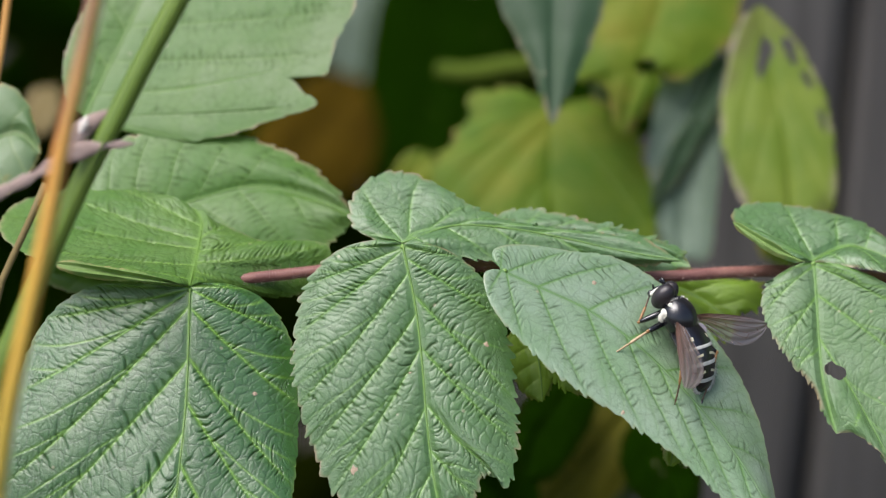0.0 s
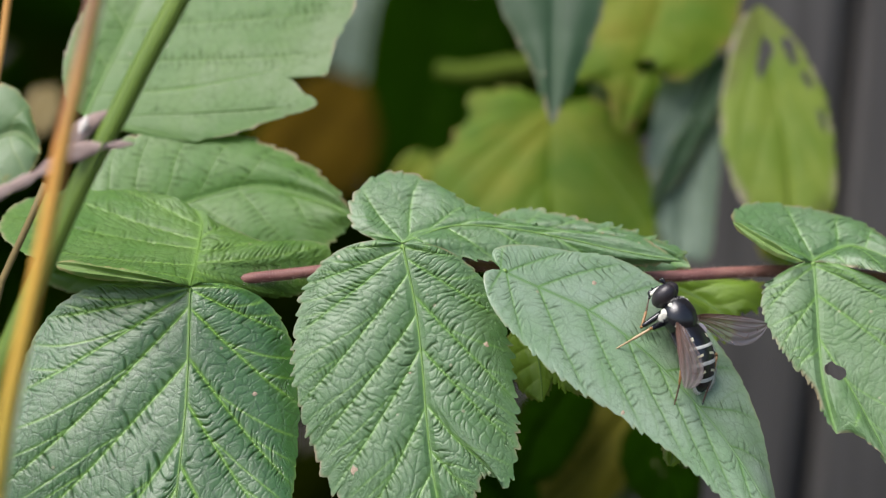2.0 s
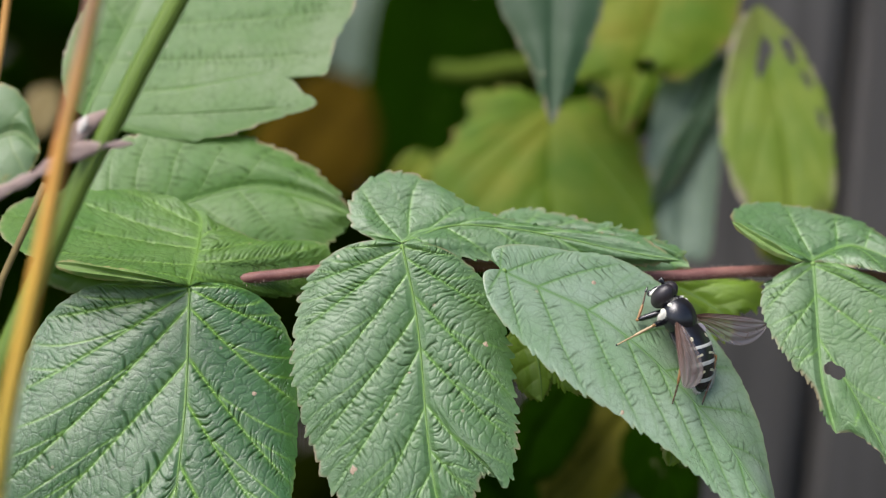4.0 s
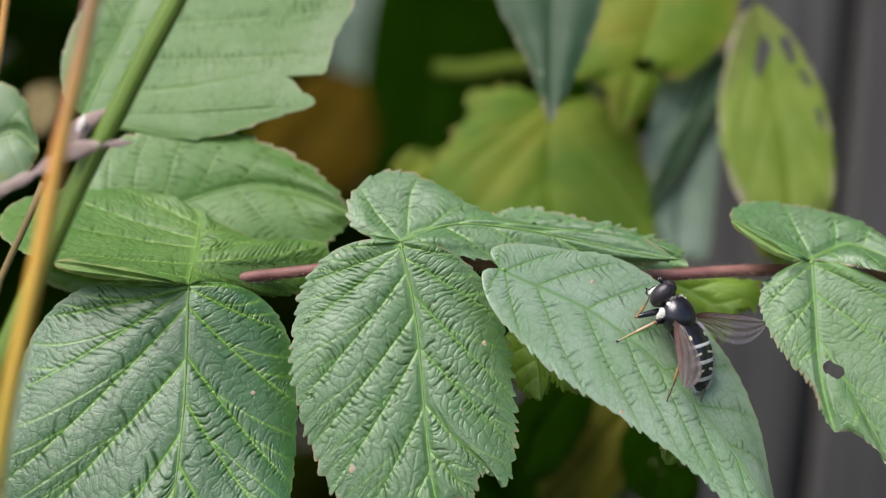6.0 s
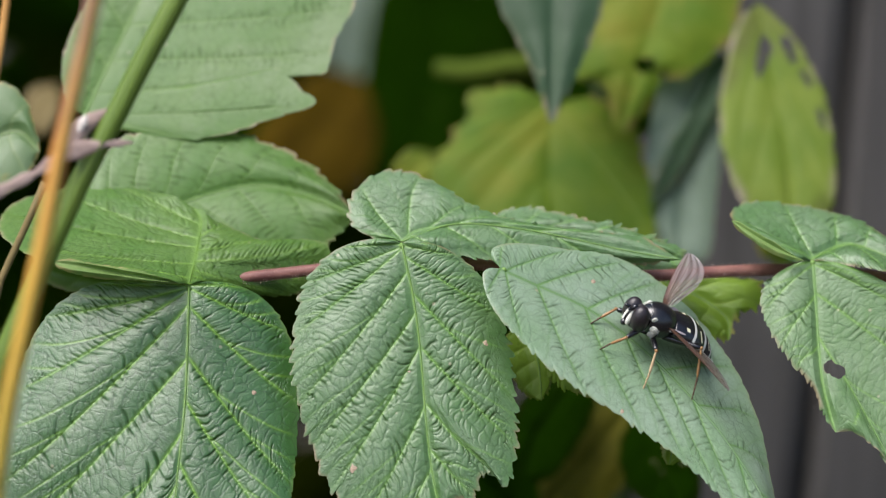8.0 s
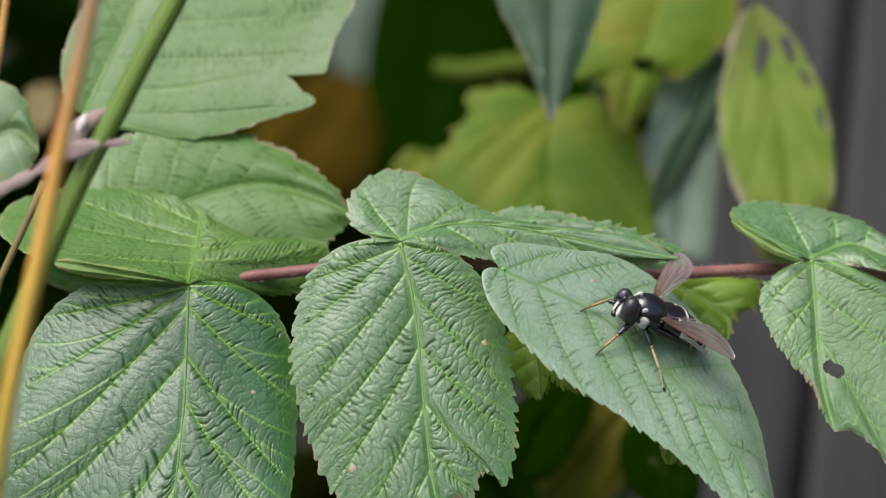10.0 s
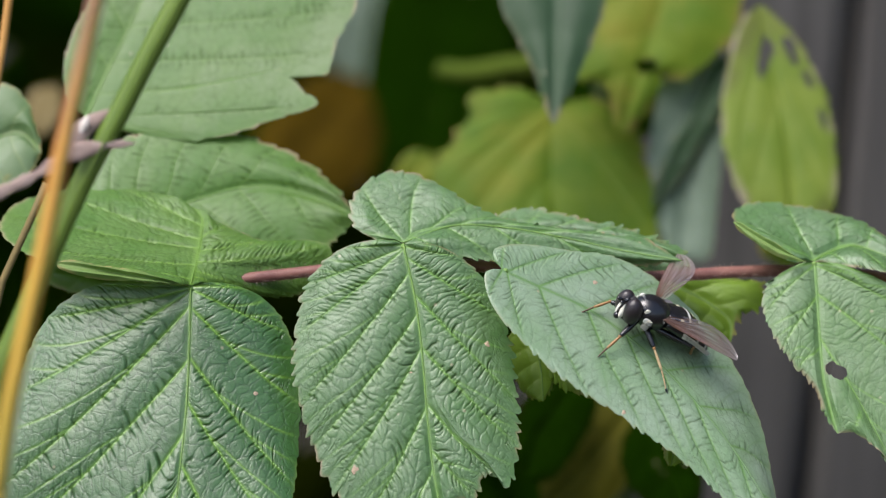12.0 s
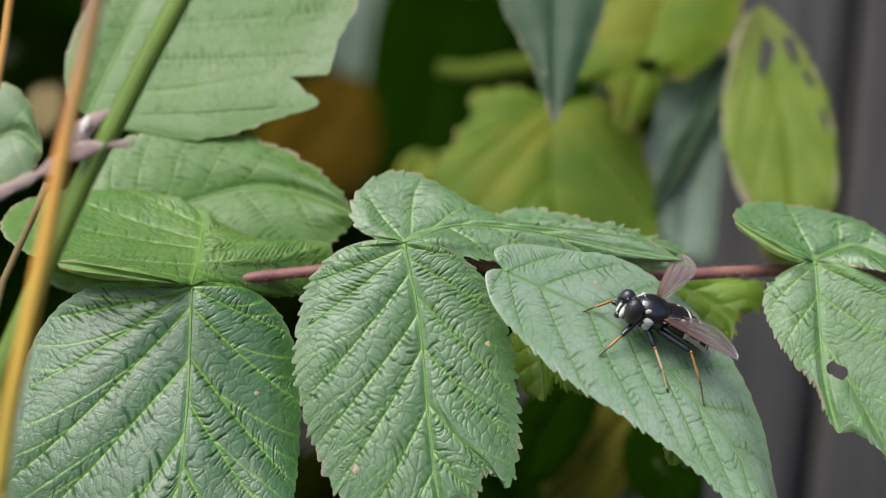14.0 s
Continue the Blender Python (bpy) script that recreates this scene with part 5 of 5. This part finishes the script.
fly = thing("hoverfly", (0, 0, HEIGHT), "black hoverfly with white-banded abdomen and smoky wings on a leaf", "insect")
thorax = fly_part("thorax", *oval((0, 0, 0), (2.75, 2.35, 2.1), 24, shape=lambda p: Vector((p.x, p.y * (1 - 0.12 * p.x * p.x), p.z * (1 if p.z > 0 else 0.95)))), FLY_BLACK, fly, "glossy blue-black thorax")
fly_part("scutellum", *oval((-2.4, 0, 0.85), (0.8, 1.35, 0.6), 12), FLY_BLACK, fly, "glossy dark scutellum")
for s in (1, -1):
    block = lambda p: Vector([math.copysign(abs(c) ** 0.7, c) for c in p])
    fly_part("shoulder_spot", *oval((1.5, 1.62 * s, 0.72), (0.36, 0.16, 0.36), 12, shape=block), FLY_WHITE, thorax, "white dusted shoulder spot")
    fly_part("side_spot", *oval((0.80, 2.12 * s, -0.25), (0.78, 0.16, 0.44), 12, shape=block), FLY_WHITE, thorax, "white dusted side spot")
    fly_part("side_spot", *oval((0.62, 1.90 * s, -1.15), (0.55, 0.18, 0.42), 12, shape=block), FLY_WHITE, thorax, "white dusted side spot")
    tufts = [((0.75 + 0.5 * math.cos(i * 2.4) * (i / 60), 2.22 * s, -0.3 + 0.5 * math.sin(i * 2.4) * (i / 60)), (0.3, s, 0)) for i in range(60)]
    tufts += [((0.55 + 0.4 * math.cos(i * 2.4) * (i / 50), 1.95 * s, -1.15 + 0.35 * math.sin(i * 2.4) * (i / 50)), (0.3, s, -0.2)) for i in range(50)]
    fly_part("side_hair", *hair_tuft(tufts * 4, 0.42, 0.025, 15), FLY_HAIR, thorax, "white hair on the side spots")
    fly_part("wing_base_hair", *hair_tuft([((-1.1 + 0.05 * i, (1.95 - 0.02 * i) * s, 0.45 + 0.02 * (i % 7)), (0, s, 0.5)) for i in range(26)], 0.55, 0.035, 5), FLY_HAIR, thorax, "pale tuft at the wing root")
rng_ = random.Random(3)
fuzz = []
for i in range(1300):
    q, e_ = rng_.uniform(0, 2 * math.pi), rng_.uniform(-0.5, 1.35)
    d = Vector((math.cos(e_) * math.cos(q), math.cos(e_) * math.sin(q), math.sin(e_)))
    fuzz.append(((2.72 * d.x, 2.32 * d.y * (1 - 0.12 * d.x * d.x), 2.07 * d.z), tuple(d)))
fly_part("thorax_down", *hair_tuft(fuzz, 0.22, 0.009, 31), FLY_DARK_HAIR, thorax, "short dark down")
rump = [((-2.9 + rng_.uniform(-0.3, 0.3), rng_.uniform(-1.2, 1.2), 1.0 + rng_.uniform(-0.3, 0.3)), (-0.6, rng_.uniform(-0.5, 0.5), 0.6)) for i in range(160)]
fly_part("scutellum_hair", *hair_tuft(rump, 0.45, 0.02, 33), FLY_HAIR, thorax, "pale hair behind the thorax")
collar = []
for i in range(150):
    q = rng_.uniform(-0.6, math.pi + 0.6)
    collar.append(((2.0 + rng_.uniform(-0.2, 0.2), 1.5 * math.cos(q), 1.35 * math.sin(q)), (0.5, math.cos(q), math.sin(q))))
fly_part("collar_hair", *hair_tuft(collar, 0.34, 0.016, 8), FLY_HAIR, thorax, "pale collar hair")
head = fly_part("head", *oval((3.05, 0, -0.65), (1.05, 2.0, 1.65), 18), FLY_DULL, fly, "dark head with a white-dusted face")
for s in (1, -1):
    tilt_ = Euler((0.12 * s, 0.30, 0.30 * s)).to_matrix()
    fly_part("eye", *oval((3.25, 1.02 * s, -0.48), (1.22, 1.18, 1.78), 20, tilt_), FLY_EYE, head, "large dark brown compound eye")
    fly_part("antenna", *segment(0.85, 0.12, 0.17, 1.5), FLY_BLACK, head, "short black antenna").matrix_basis = Matrix.Translation((0.0045, 0.00022 * s, 0.00015)) @ Euler((0, 0.15, 0.35 * s)).to_matrix().to_4x4()
    fly_part("face_stripe", *oval((4.10, 0.42 * s, -1.0), (0.42, 0.36, 1.1), 12), FLY_WHITE, head, "white dusted face stripe")
fly_part("frons", *oval((4.05, 0, 0.25), (0.45, 0.36, 0.50), 10), FLY_BLACK, head)
fly_part("face_ridge", *oval((4.30, 0, -1.05), (0.36, 0.17, 0.85), 10), FLY_BLACK, head, "black stripe down the face")
fly_part("snout", *oval((4.25, 0, -2.0), (0.42, 0.42, 0.45), 10), FLY_BLACK, head, "black snout")
belly = fly_part("abdomen", *rings([abdomen_section(i / 40) for i in range(41)], 36, 0.85), FLY_BLACK, fly, "black abdomen with white bands")
for s0, s1 in ((0.350, 0.400), (0.605, 0.660), (0.840, 0.890)):
    fly_part("band", *bow_band(s0, s1, 0.05, 0.022, (-0.35, math.pi + 0.35)), FLY_BAND, belly, "greyish white band")
for s0, s1, w0, w1 in ((0.17, 0.235, 0.50, 0.72), (0.475, 0.510, 0.22, 0.85), (0.725, 0.760, 0.22, 0.85)):
    for s in (1, -1):
        arc_ = (math.pi / 2 - w1, math.pi / 2 - w0) if s > 0 else (math.pi / 2 + w0, math.pi / 2 + w1)
        fly_part("mark", *bow_band(s0, s1, -0.05, 0.012, arc_, 14), FLY_CREAM, belly, "cream bar across the segment")
fringe = []
for i in range(1700):
    s = rng_.uniform(0.12, 1.0) ** 0.6
    x, z, w, h = abdomen_section(s)
    side_ = rng_.choice((1, -1))
    q = rng_.uniform(-0.12, 0.25)
    fringe.append(((x, w * math.cos(q) * side_, z + h * math.sin(q)), (-0.4, side_, 0.1)))
fly_part("fringe_hair", *hair_tuft(fringe, 0.62, 0.026, 9), FLY_HAIR, belly, "pale fringe of hair along the sides")
wing_left = make_wing(fly, 1)
wing_right = make_wing(fly, -1)
for s in (1, -1):
    fly_part("wing_scale", *oval((-2.45, 1.9 * s, 1.05), (0.8, 0.62, 0.07), 14, Euler((0.25 * s, 0.1, 0)).to_matrix()), FLY_SCALE, fly, "pale scale below the wing root")

HIPS = {"front": (1.35, 0.75, -1.25), "middle": (0.1, 0.95, -1.5), "hind": (-1.35, 0.85, -1.35)}
BONES = {"front": (3.4, 3.8), "middle": (3.2, 5.2), "hind": (5.4, 6.6)}
legs = {}
for kind_, (l1, l2) in BONES.items():
    for s in (1, -1):
        thick = 0.42 if kind_ == "hind" else 0.38
        fe = fly_part("femur", *segment(l1, thick, thick * 0.72, 1.15), FLY_BLACK, fly, "black upper leg")
        fly_part("knee", *oval((l1, 0, 0), (0.26, 0.23, 0.23), 8), FLY_LEG, fe, "amber knee")
        down_ = [((rng_.uniform(0.4, l1 - 0.3), thick * 0.9 * math.cos(q), thick * 0.9 * math.sin(q)), (0.5, math.cos(q), math.sin(q))) for q in [rng_.uniform(0, 6.28) for _ in range(160)]]
        fly_part("leg_hair", *hair_tuft(down_, 0.28, 0.012, 7), FLY_DARK_HAIR, fe)
        ti = fly_part("tibia", *segment(l2 * 0.56, 0.15, 0.18, 1.15), FLY_PALE_LEG if kind_ == "middle" else FLY_LEG, fly, "straw lower leg" if kind_ == "middle" else "amber lower leg")
        ta = []
        for i in range(5):
            x0 = l2 * (0.56 + 0.088 * i)
            v, f = segment(l2 * 0.085, 0.13 - 0.01 * i, 0.14 - 0.01 * i, 1.0, 8)
            k = len(ta)
            ta.append(([(x + x0, y, z - 0.016 * (x + x0 - l2 * 0.56) ** 2 - 0.10 * (x + x0 - l2 * 0.56)) for x, y, z in v], f))
        vs, fs = [], []
        for v, f in ta:
            fs += [tuple(i + len(vs) for i in q) for q in f]
            vs += v
        fly_part("tarsus", vs, fs, FLY_PALE_LEG if kind_ == "middle" else FLY_FOOT, ti, "jointed foot")
        fly_part("claw", *segment(0.75, 0.17, 0.09), FLY_BLACK, ti).location = (l2 / 1000, 0, -(0.016 * (l2 * 0.44) ** 2 + 0.10 * l2 * 0.44) / 1000)
        legs[kind_, s] = (fe, ti)

# ---- movement ----
LEAF_UP = way(0.349, 0.500, -0.793).normalized()


def fly_pose(x, u, a, ahead, pitch=0.0, roll=0.0):
    """The fly's thorax at a place, standing on the slope of its leaf and heading along ahead (across, up)."""
    f = way(ahead[0], ahead[1], 0)
    f = (f + way(0, 0, 1) * ((-LEAF_UP.dot(f)) / LEAF_UP.dot(way(0, 0, 1)))).normalized()
    l = LEAF_UP.cross(f)
    m = Matrix((f, l, LEAF_UP)).transposed().to_4x4()
    return Matrix.Translation(at(x, u, a)) @ m @ pose(0, 0, 0, roll, -pitch, 0)


def aim(a, b, up):
    """A pose at a whose x points to b."""
    x = (b - a).normalized()
    y = up.cross(x).normalized()
    return Matrix.Translation(a) @ Matrix((x, y, x.cross(y))).transposed().to_4x4()


def bend_leg(kind_, s, foot, tucked=""):
    """Upper and lower leg poses in the fly's space for a foot at that place (millimetres)."""
    h = Vector(HIPS[kind_])
    h.y *= s
    l1, l2 = BONES[kind_]
    d = foot - h
    r = min(max(d.length, abs(l1 - l2) + 0.2), (l1 + l2) * 0.995)
    d = d.normalized()
    ca = (l1 * l1 + r * r - l2 * l2) / (2 * l1 * r)
    out_ = {"front": Vector((0.3, 0.8 * s, 0.6)), "middle": Vector((0, 0.9 * s, 0.25)), "hind": Vector((-1.0, 0.8 * s, 0.6))}[kind_]
    if tucked == "low":
        out_ = Vector((-0.1, 0.3 * s, -1.0))
    elif tucked:
        out_ = Vector((0.9, 0.35 * s, -0.9))
    out_ = (out_ - d * out_.dot(d)).normalized()
    knee = h + d * (l1 * ca) + out_ * (l1 * math.sqrt(max(0, 1 - ca * ca)))
    end = h + d * r
    up = Vector((0, 0, 1))
    return aim(h / 1000, knee / 1000, up), aim(knee / 1000, end / 1000, up)


def wing_pose(s, sweep, lift, twist):
    """A wing swept back by that many degrees from straight out, lifted and twisted; its leading edge stays ahead."""
    m = pose(0, 0, 0, 0, 0, (90 + sweep) * s) @ pose(0, 0, 0, 0, -lift, 0) @ pose(0, 0, 0, twist * s, 0, 0)
    return Matrix.Translation((-0.0006, 0.0019 * s, 0.0009)) @ m


def motions():
    stand = [(0, 29.32, -8.4, 0.04, -0.508, 0.861, 13.0, 17.0), (3.2, 29.32, -8.4, 0.04, -0.508, 0.861, 13.0, 17.0), (5.3, 29.32, -8.4, 0.04, -0.508, 0.861, 13.0, 17.0), (6.75, 29.32, -8.4, 0.04, -0.508, 0.861, 13.0, 17.0), (6.9, 27.41, -8.22, -0.69, -0.685, 0.728, 11.0, 14.0), (7.6, 27.41, -8.22, -0.69, -0.685, 0.728, 11.0, 14.0), (7.8, 27.1, -8.6, -1.06, -0.86, 0.51, 15.0, 16.0), (8.0, 26.69, -8.93, -1.45, -0.971, 0.238, 19.0, 19.0), (8.25, 26.69, -8.93, -1.45, -0.971, 0.238, 19.0, 19.0), (10.2, 25.68, -7.86, -1.22, -0.969, 0.247, 16.0, 21.0), (14, 25.68, -7.86, -1.22, -0.969, 0.247, 16.0, 21.0)]
    rows_ = [(t, fly_pose(x, u, a, (hx, hu), p, r)) for t, x, u, a, hx, hu, p, r in stand]
    walk(fly, rows_)

    def body(t):
        for (t0, m0), (t1, m1) in zip(rows_, rows_[1:]):
            if t0 <= t <= t1:
                return m0.lerp(m1, (t - t0) / (t1 - t0))
        return rows_[-1][1]

    # feet: standing places (seconds, across, up, away) on the leaf
    feet = {('front', 1): [(0.0, 'held', 4.0, 0.4, -2.5), (0.25, 'held', 4.0, 0.4, -2.5), (0.5, 'held', 4.0, 0.4, -2.5), (0.75, 'held', 4.0, 0.4, -2.5), (1.0, 'held', 4.0, 0.4, -2.5), (1.25, 'held', 4.0, 0.4, -2.5), (1.5, 'held', 4.0, 0.4, -2.5), (1.75, 'held', 4.0, 0.4, -2.5), (2.0, 'held', 4.0, 0.4, -2.5), (2.25, 'held', 4.0, 0.4, -2.5), (2.5, 'held', 4.0, 0.4, -2.5), (2.75, 'held', 4.0, 0.4, -2.5), (3.0, 'held', 4.0, 0.4, -2.5), (3.25, 'held', 4.0, 0.4, -2.5), (3.5, 'held', 4.0, 0.4, -2.5), (3.75, 'held', 4.0, 0.4, -2.5), (4.0, 'held', 4.0, 0.4, -2.5), (4.25, 'held', 4.0, 0.4, -2.5), (4.5, 'held', 4.0, 0.4, -2.5), (4.75, 'held', 4.0, 0.4, -2.5), (5.0, 'held', 4.0, 0.4, -2.5), (5.25, 'held', 4.0, 0.4, -2.5), (5.5, 'held', 4.0, 0.4, -2.5), (5.75, 'held', 4.0, 0.4, -2.5), (6.0, 'held', 4.0, 0.4, -2.5), (6.25, 'held', 4.0, 0.4, -2.5), (6.5, 'held', 4.0, 0.4, -2.5), (6.9, 19.85, -11.04, -1.85), (7.6, 19.85, -11.04, -1.85), (7.8, 19.48, -11.8, -2.49), (8.0, 19.32, -12.41, -2.95), (8.3, 19.32, -12.41, -2.95), (10.2, 18.73, -13.51, -3.9), (14, 18.73, -13.51, -3.9)], ('front', -1): [(0.0, 'held', 4.1, -0.2, -2.3), (0.25, 'held', 4.1, -0.2, -2.3), (0.5, 'held', 4.1, -0.2, -2.3), (0.75, 'held', 4.1, -0.2, -2.3), (1.0, 'held', 4.1, -0.2, -2.3), (1.25, 'held', 4.1, -0.2, -2.3), (1.5, 'held', 4.1, -0.2, -2.3), (1.75, 'held', 4.1, -0.2, -2.3), (2.0, 'held', 4.1, -0.2, -2.3), (2.25, 'held', 4.1, -0.2, -2.3), (2.5, 'held', 4.1, -0.2, -2.3), (2.75, 'held', 4.1, -0.2, -2.3), (3.0, 'held', 4.1, -0.2, -2.3), (3.25, 'held', 4.1, -0.2, -2.3), (3.5, 'held', 4.1, -0.2, -2.3), (3.75, 'held', 4.1, -0.2, -2.3), (4.0, 'held', 4.1, -0.2, -2.3), (4.25, 'held', 4.1, -0.2, -2.3), (4.5, 'held', 4.1, -0.2, -2.3), (4.75, 'held', 4.1, -0.2, -2.3), (5.0, 'held', 4.1, -0.2, -2.3), (5.25, 'held', 4.1, -0.2, -2.3), (5.5, 'held', 4.1, -0.2, -2.3), (5.75, 'held', 4.1, -0.2, -2.3), (6.0, 'held', 4.1, -0.2, -2.3), (6.25, 'held', 4.1, -0.2, -2.3), (6.5, 'held', 4.1, -0.2, -2.3), (6.9, 21.36, -7.87, 0.81), (7.6, 21.36, -7.87, 0.81), (7.8, 19.69, -8.69, -0.44), (8.0, 18.25, -9.37, -1.5), (8.3, 18.25, -9.37, -1.5), (10.2, 17.01, -7.77, -1.04), (14, 17.01, -7.77, -1.04)], ('middle', 1): [(0, 21.08, -12.98, -2.53), (7.6, 21.08, -12.98, -2.53), (7.75, 24.09, -17.33, -3.95), (8.0, 24.86, -17.69, -3.83), (8.4, 24.86, -17.69, -3.83), (10.0, 28.3, -19.0, -3.15), (14, 28.3, -19.0, -3.15)], ('middle', -1): [(0.0, 'set', 0.2, -2.0, -4.5), (7.0, 'set', 0.2, -2.0, -4.5), (14.0, 'set', 0.2, -2.0, -4.5)], ('hind', 1): [(0, 28.79, -19.59, -3.3), (7.65, 28.65, -19.45, -3.27), (7.85, 30.09, -19.13, -2.44), (8.0, 31.17, -18.94, -1.84), (8.4, 31.17, -18.94, -1.84), (10.2, 'held', -9.5, -1.2, -4.8), (10.45, 'held', -9.5, -1.2, -4.8), (10.7, 'held', -9.5, -1.2, -4.8), (10.95, 'held', -9.5, -1.2, -4.8), (11.2, 'held', -9.5, -1.2, -4.8), (11.45, 'held', -9.5, -1.2, -4.8), (11.7, 'held', -9.5, -1.2, -4.8), (11.95, 'held', -9.5, -1.2, -4.8), (12.2, 'held', -9.5, -1.2, -4.8), (12.45, 'held', -9.5, -1.2, -4.8), (12.7, 'held', -9.5, -1.2, -4.8), (12.95, 'held', -9.5, -1.2, -4.8), (13.2, 'held', -9.5, -1.2, -4.8), (13.45, 'held', -9.5, -1.2, -4.8), (13.8, 31.59, -17.44, -0.71), (14, 32.39, -19.1, -1.41)], ('hind', -1): [(0, 32.4, -18.69, -1.14), (7.5, 32.55, -18.55, -0.99), (7.9, 'set', -6.0, -2.4, -4.6), (8.4, 'set', -6.0, -2.4, -4.6), (10.2, 'held', -9.0, -0.6, -4.8), (10.45, 'held', -9.0, -0.6, -4.8), (10.7, 'held', -9.0, -0.6, -4.8), (10.95, 'held', -9.0, -0.6, -4.8), (11.2, 'held', -9.0, -0.6, -4.8), (11.45, 'held', -9.0, -0.6, -4.8), (11.7, 'held', -9.0, -0.6, -4.8), (11.95, 'held', -9.0, -0.6, -4.8), (12.2, 'held', -9.0, -0.6, -4.8), (12.45, 'held', -9.0, -0.6, -4.8), (12.7, 'held', -9.0, -0.6, -4.8), (12.95, 'held', -9.0, -0.6, -4.8), (13.2, 'held', -9.0, -0.6, -4.8), (13.45, 'held', -9.0, -0.6, -4.8), (14, 'set', -6.0, -2.4, -4.6)]}
    rub = random.Random(12)
    for (kind_, s), (fe, ti) in legs.items():
        keyed = []
        for row in feet[kind_, s]:
            t = row[0]
            if row[1] in ("held", "set"):
                shake = 0.5 if row[1] == "held" else 0
                foot = Vector(row[2:5]) + Vector([rub.uniform(-shake, shake) for _ in range(3)])
            else:
                foot = body(t).inverted() @ at(*row[1:4]) * 1000
            keyed.append((t, *bend_leg(kind_, s, foot, "fold" if kind_ == "front" and row[1] == "held" else "low" if row[1] == "set" else "")))
        walk(fe, [(t, m) for t, m, _ in keyed])
        walk(ti, [(t, m) for t, _, m in keyed])
    neck = Matrix.Translation((0.002, 0, -0.0004))
    nods = [(0, 20, 10), (0.7, 20, 10), (0.9, 48, 14), (1.1, 44, 12), (1.3, 20, 10), (2.0, 24, 8), (2.4, 18, 12), (3.2, 20, 10), (5.3, 20, 10), (5.8, 24, 10), (6.6, 20, 10), (7.0, 22, 12), (7.7, 20, 14), (8.0, 12, 10), (10.3, 10, 12), (14, 10, 12)]
    walk(head, [(t, neck @ pose(0, 0, 0, turn, 0, yaw) @ neck.inverted()) for t, turn, yaw in nods])
    for wing, s, rows2 in ((wing_left, 1, [(0, 52.0, 11.1, 8.9), (6.75, 52.0, 11.1, 8.9), (6.9, 51.9, 12.8, -0.2), (7.6, 51.9, 12.8, -0.2), (8.0, 51.0, -1.9, -11.1), (8.25, 51.0, -1.9, -11.1), (10.2, 70.6, 6.0, 13.1), (14, 70.6, 6.0, 13.1)]), (wing_right, -1, [(0, 22.5, 12.5, -22.0), (6.75, 22.5, 12.5, -22.0), (6.9, 19.0, 9.0, -28.0), (7.6, 19.0, 9.0, -28.0), (7.8, 21.0, 10.0, -8.0), (8.0, 24.0, 16.7, 33.1), (8.25, 24.0, 16.7, 33.1), (10.2, 25.7, 9.9, 35.4), (14, 25.7, 9.9, 35.4)])):
        walk(wing, [(t, wing_pose(s, *v)) for t, *v in rows2])


motions()
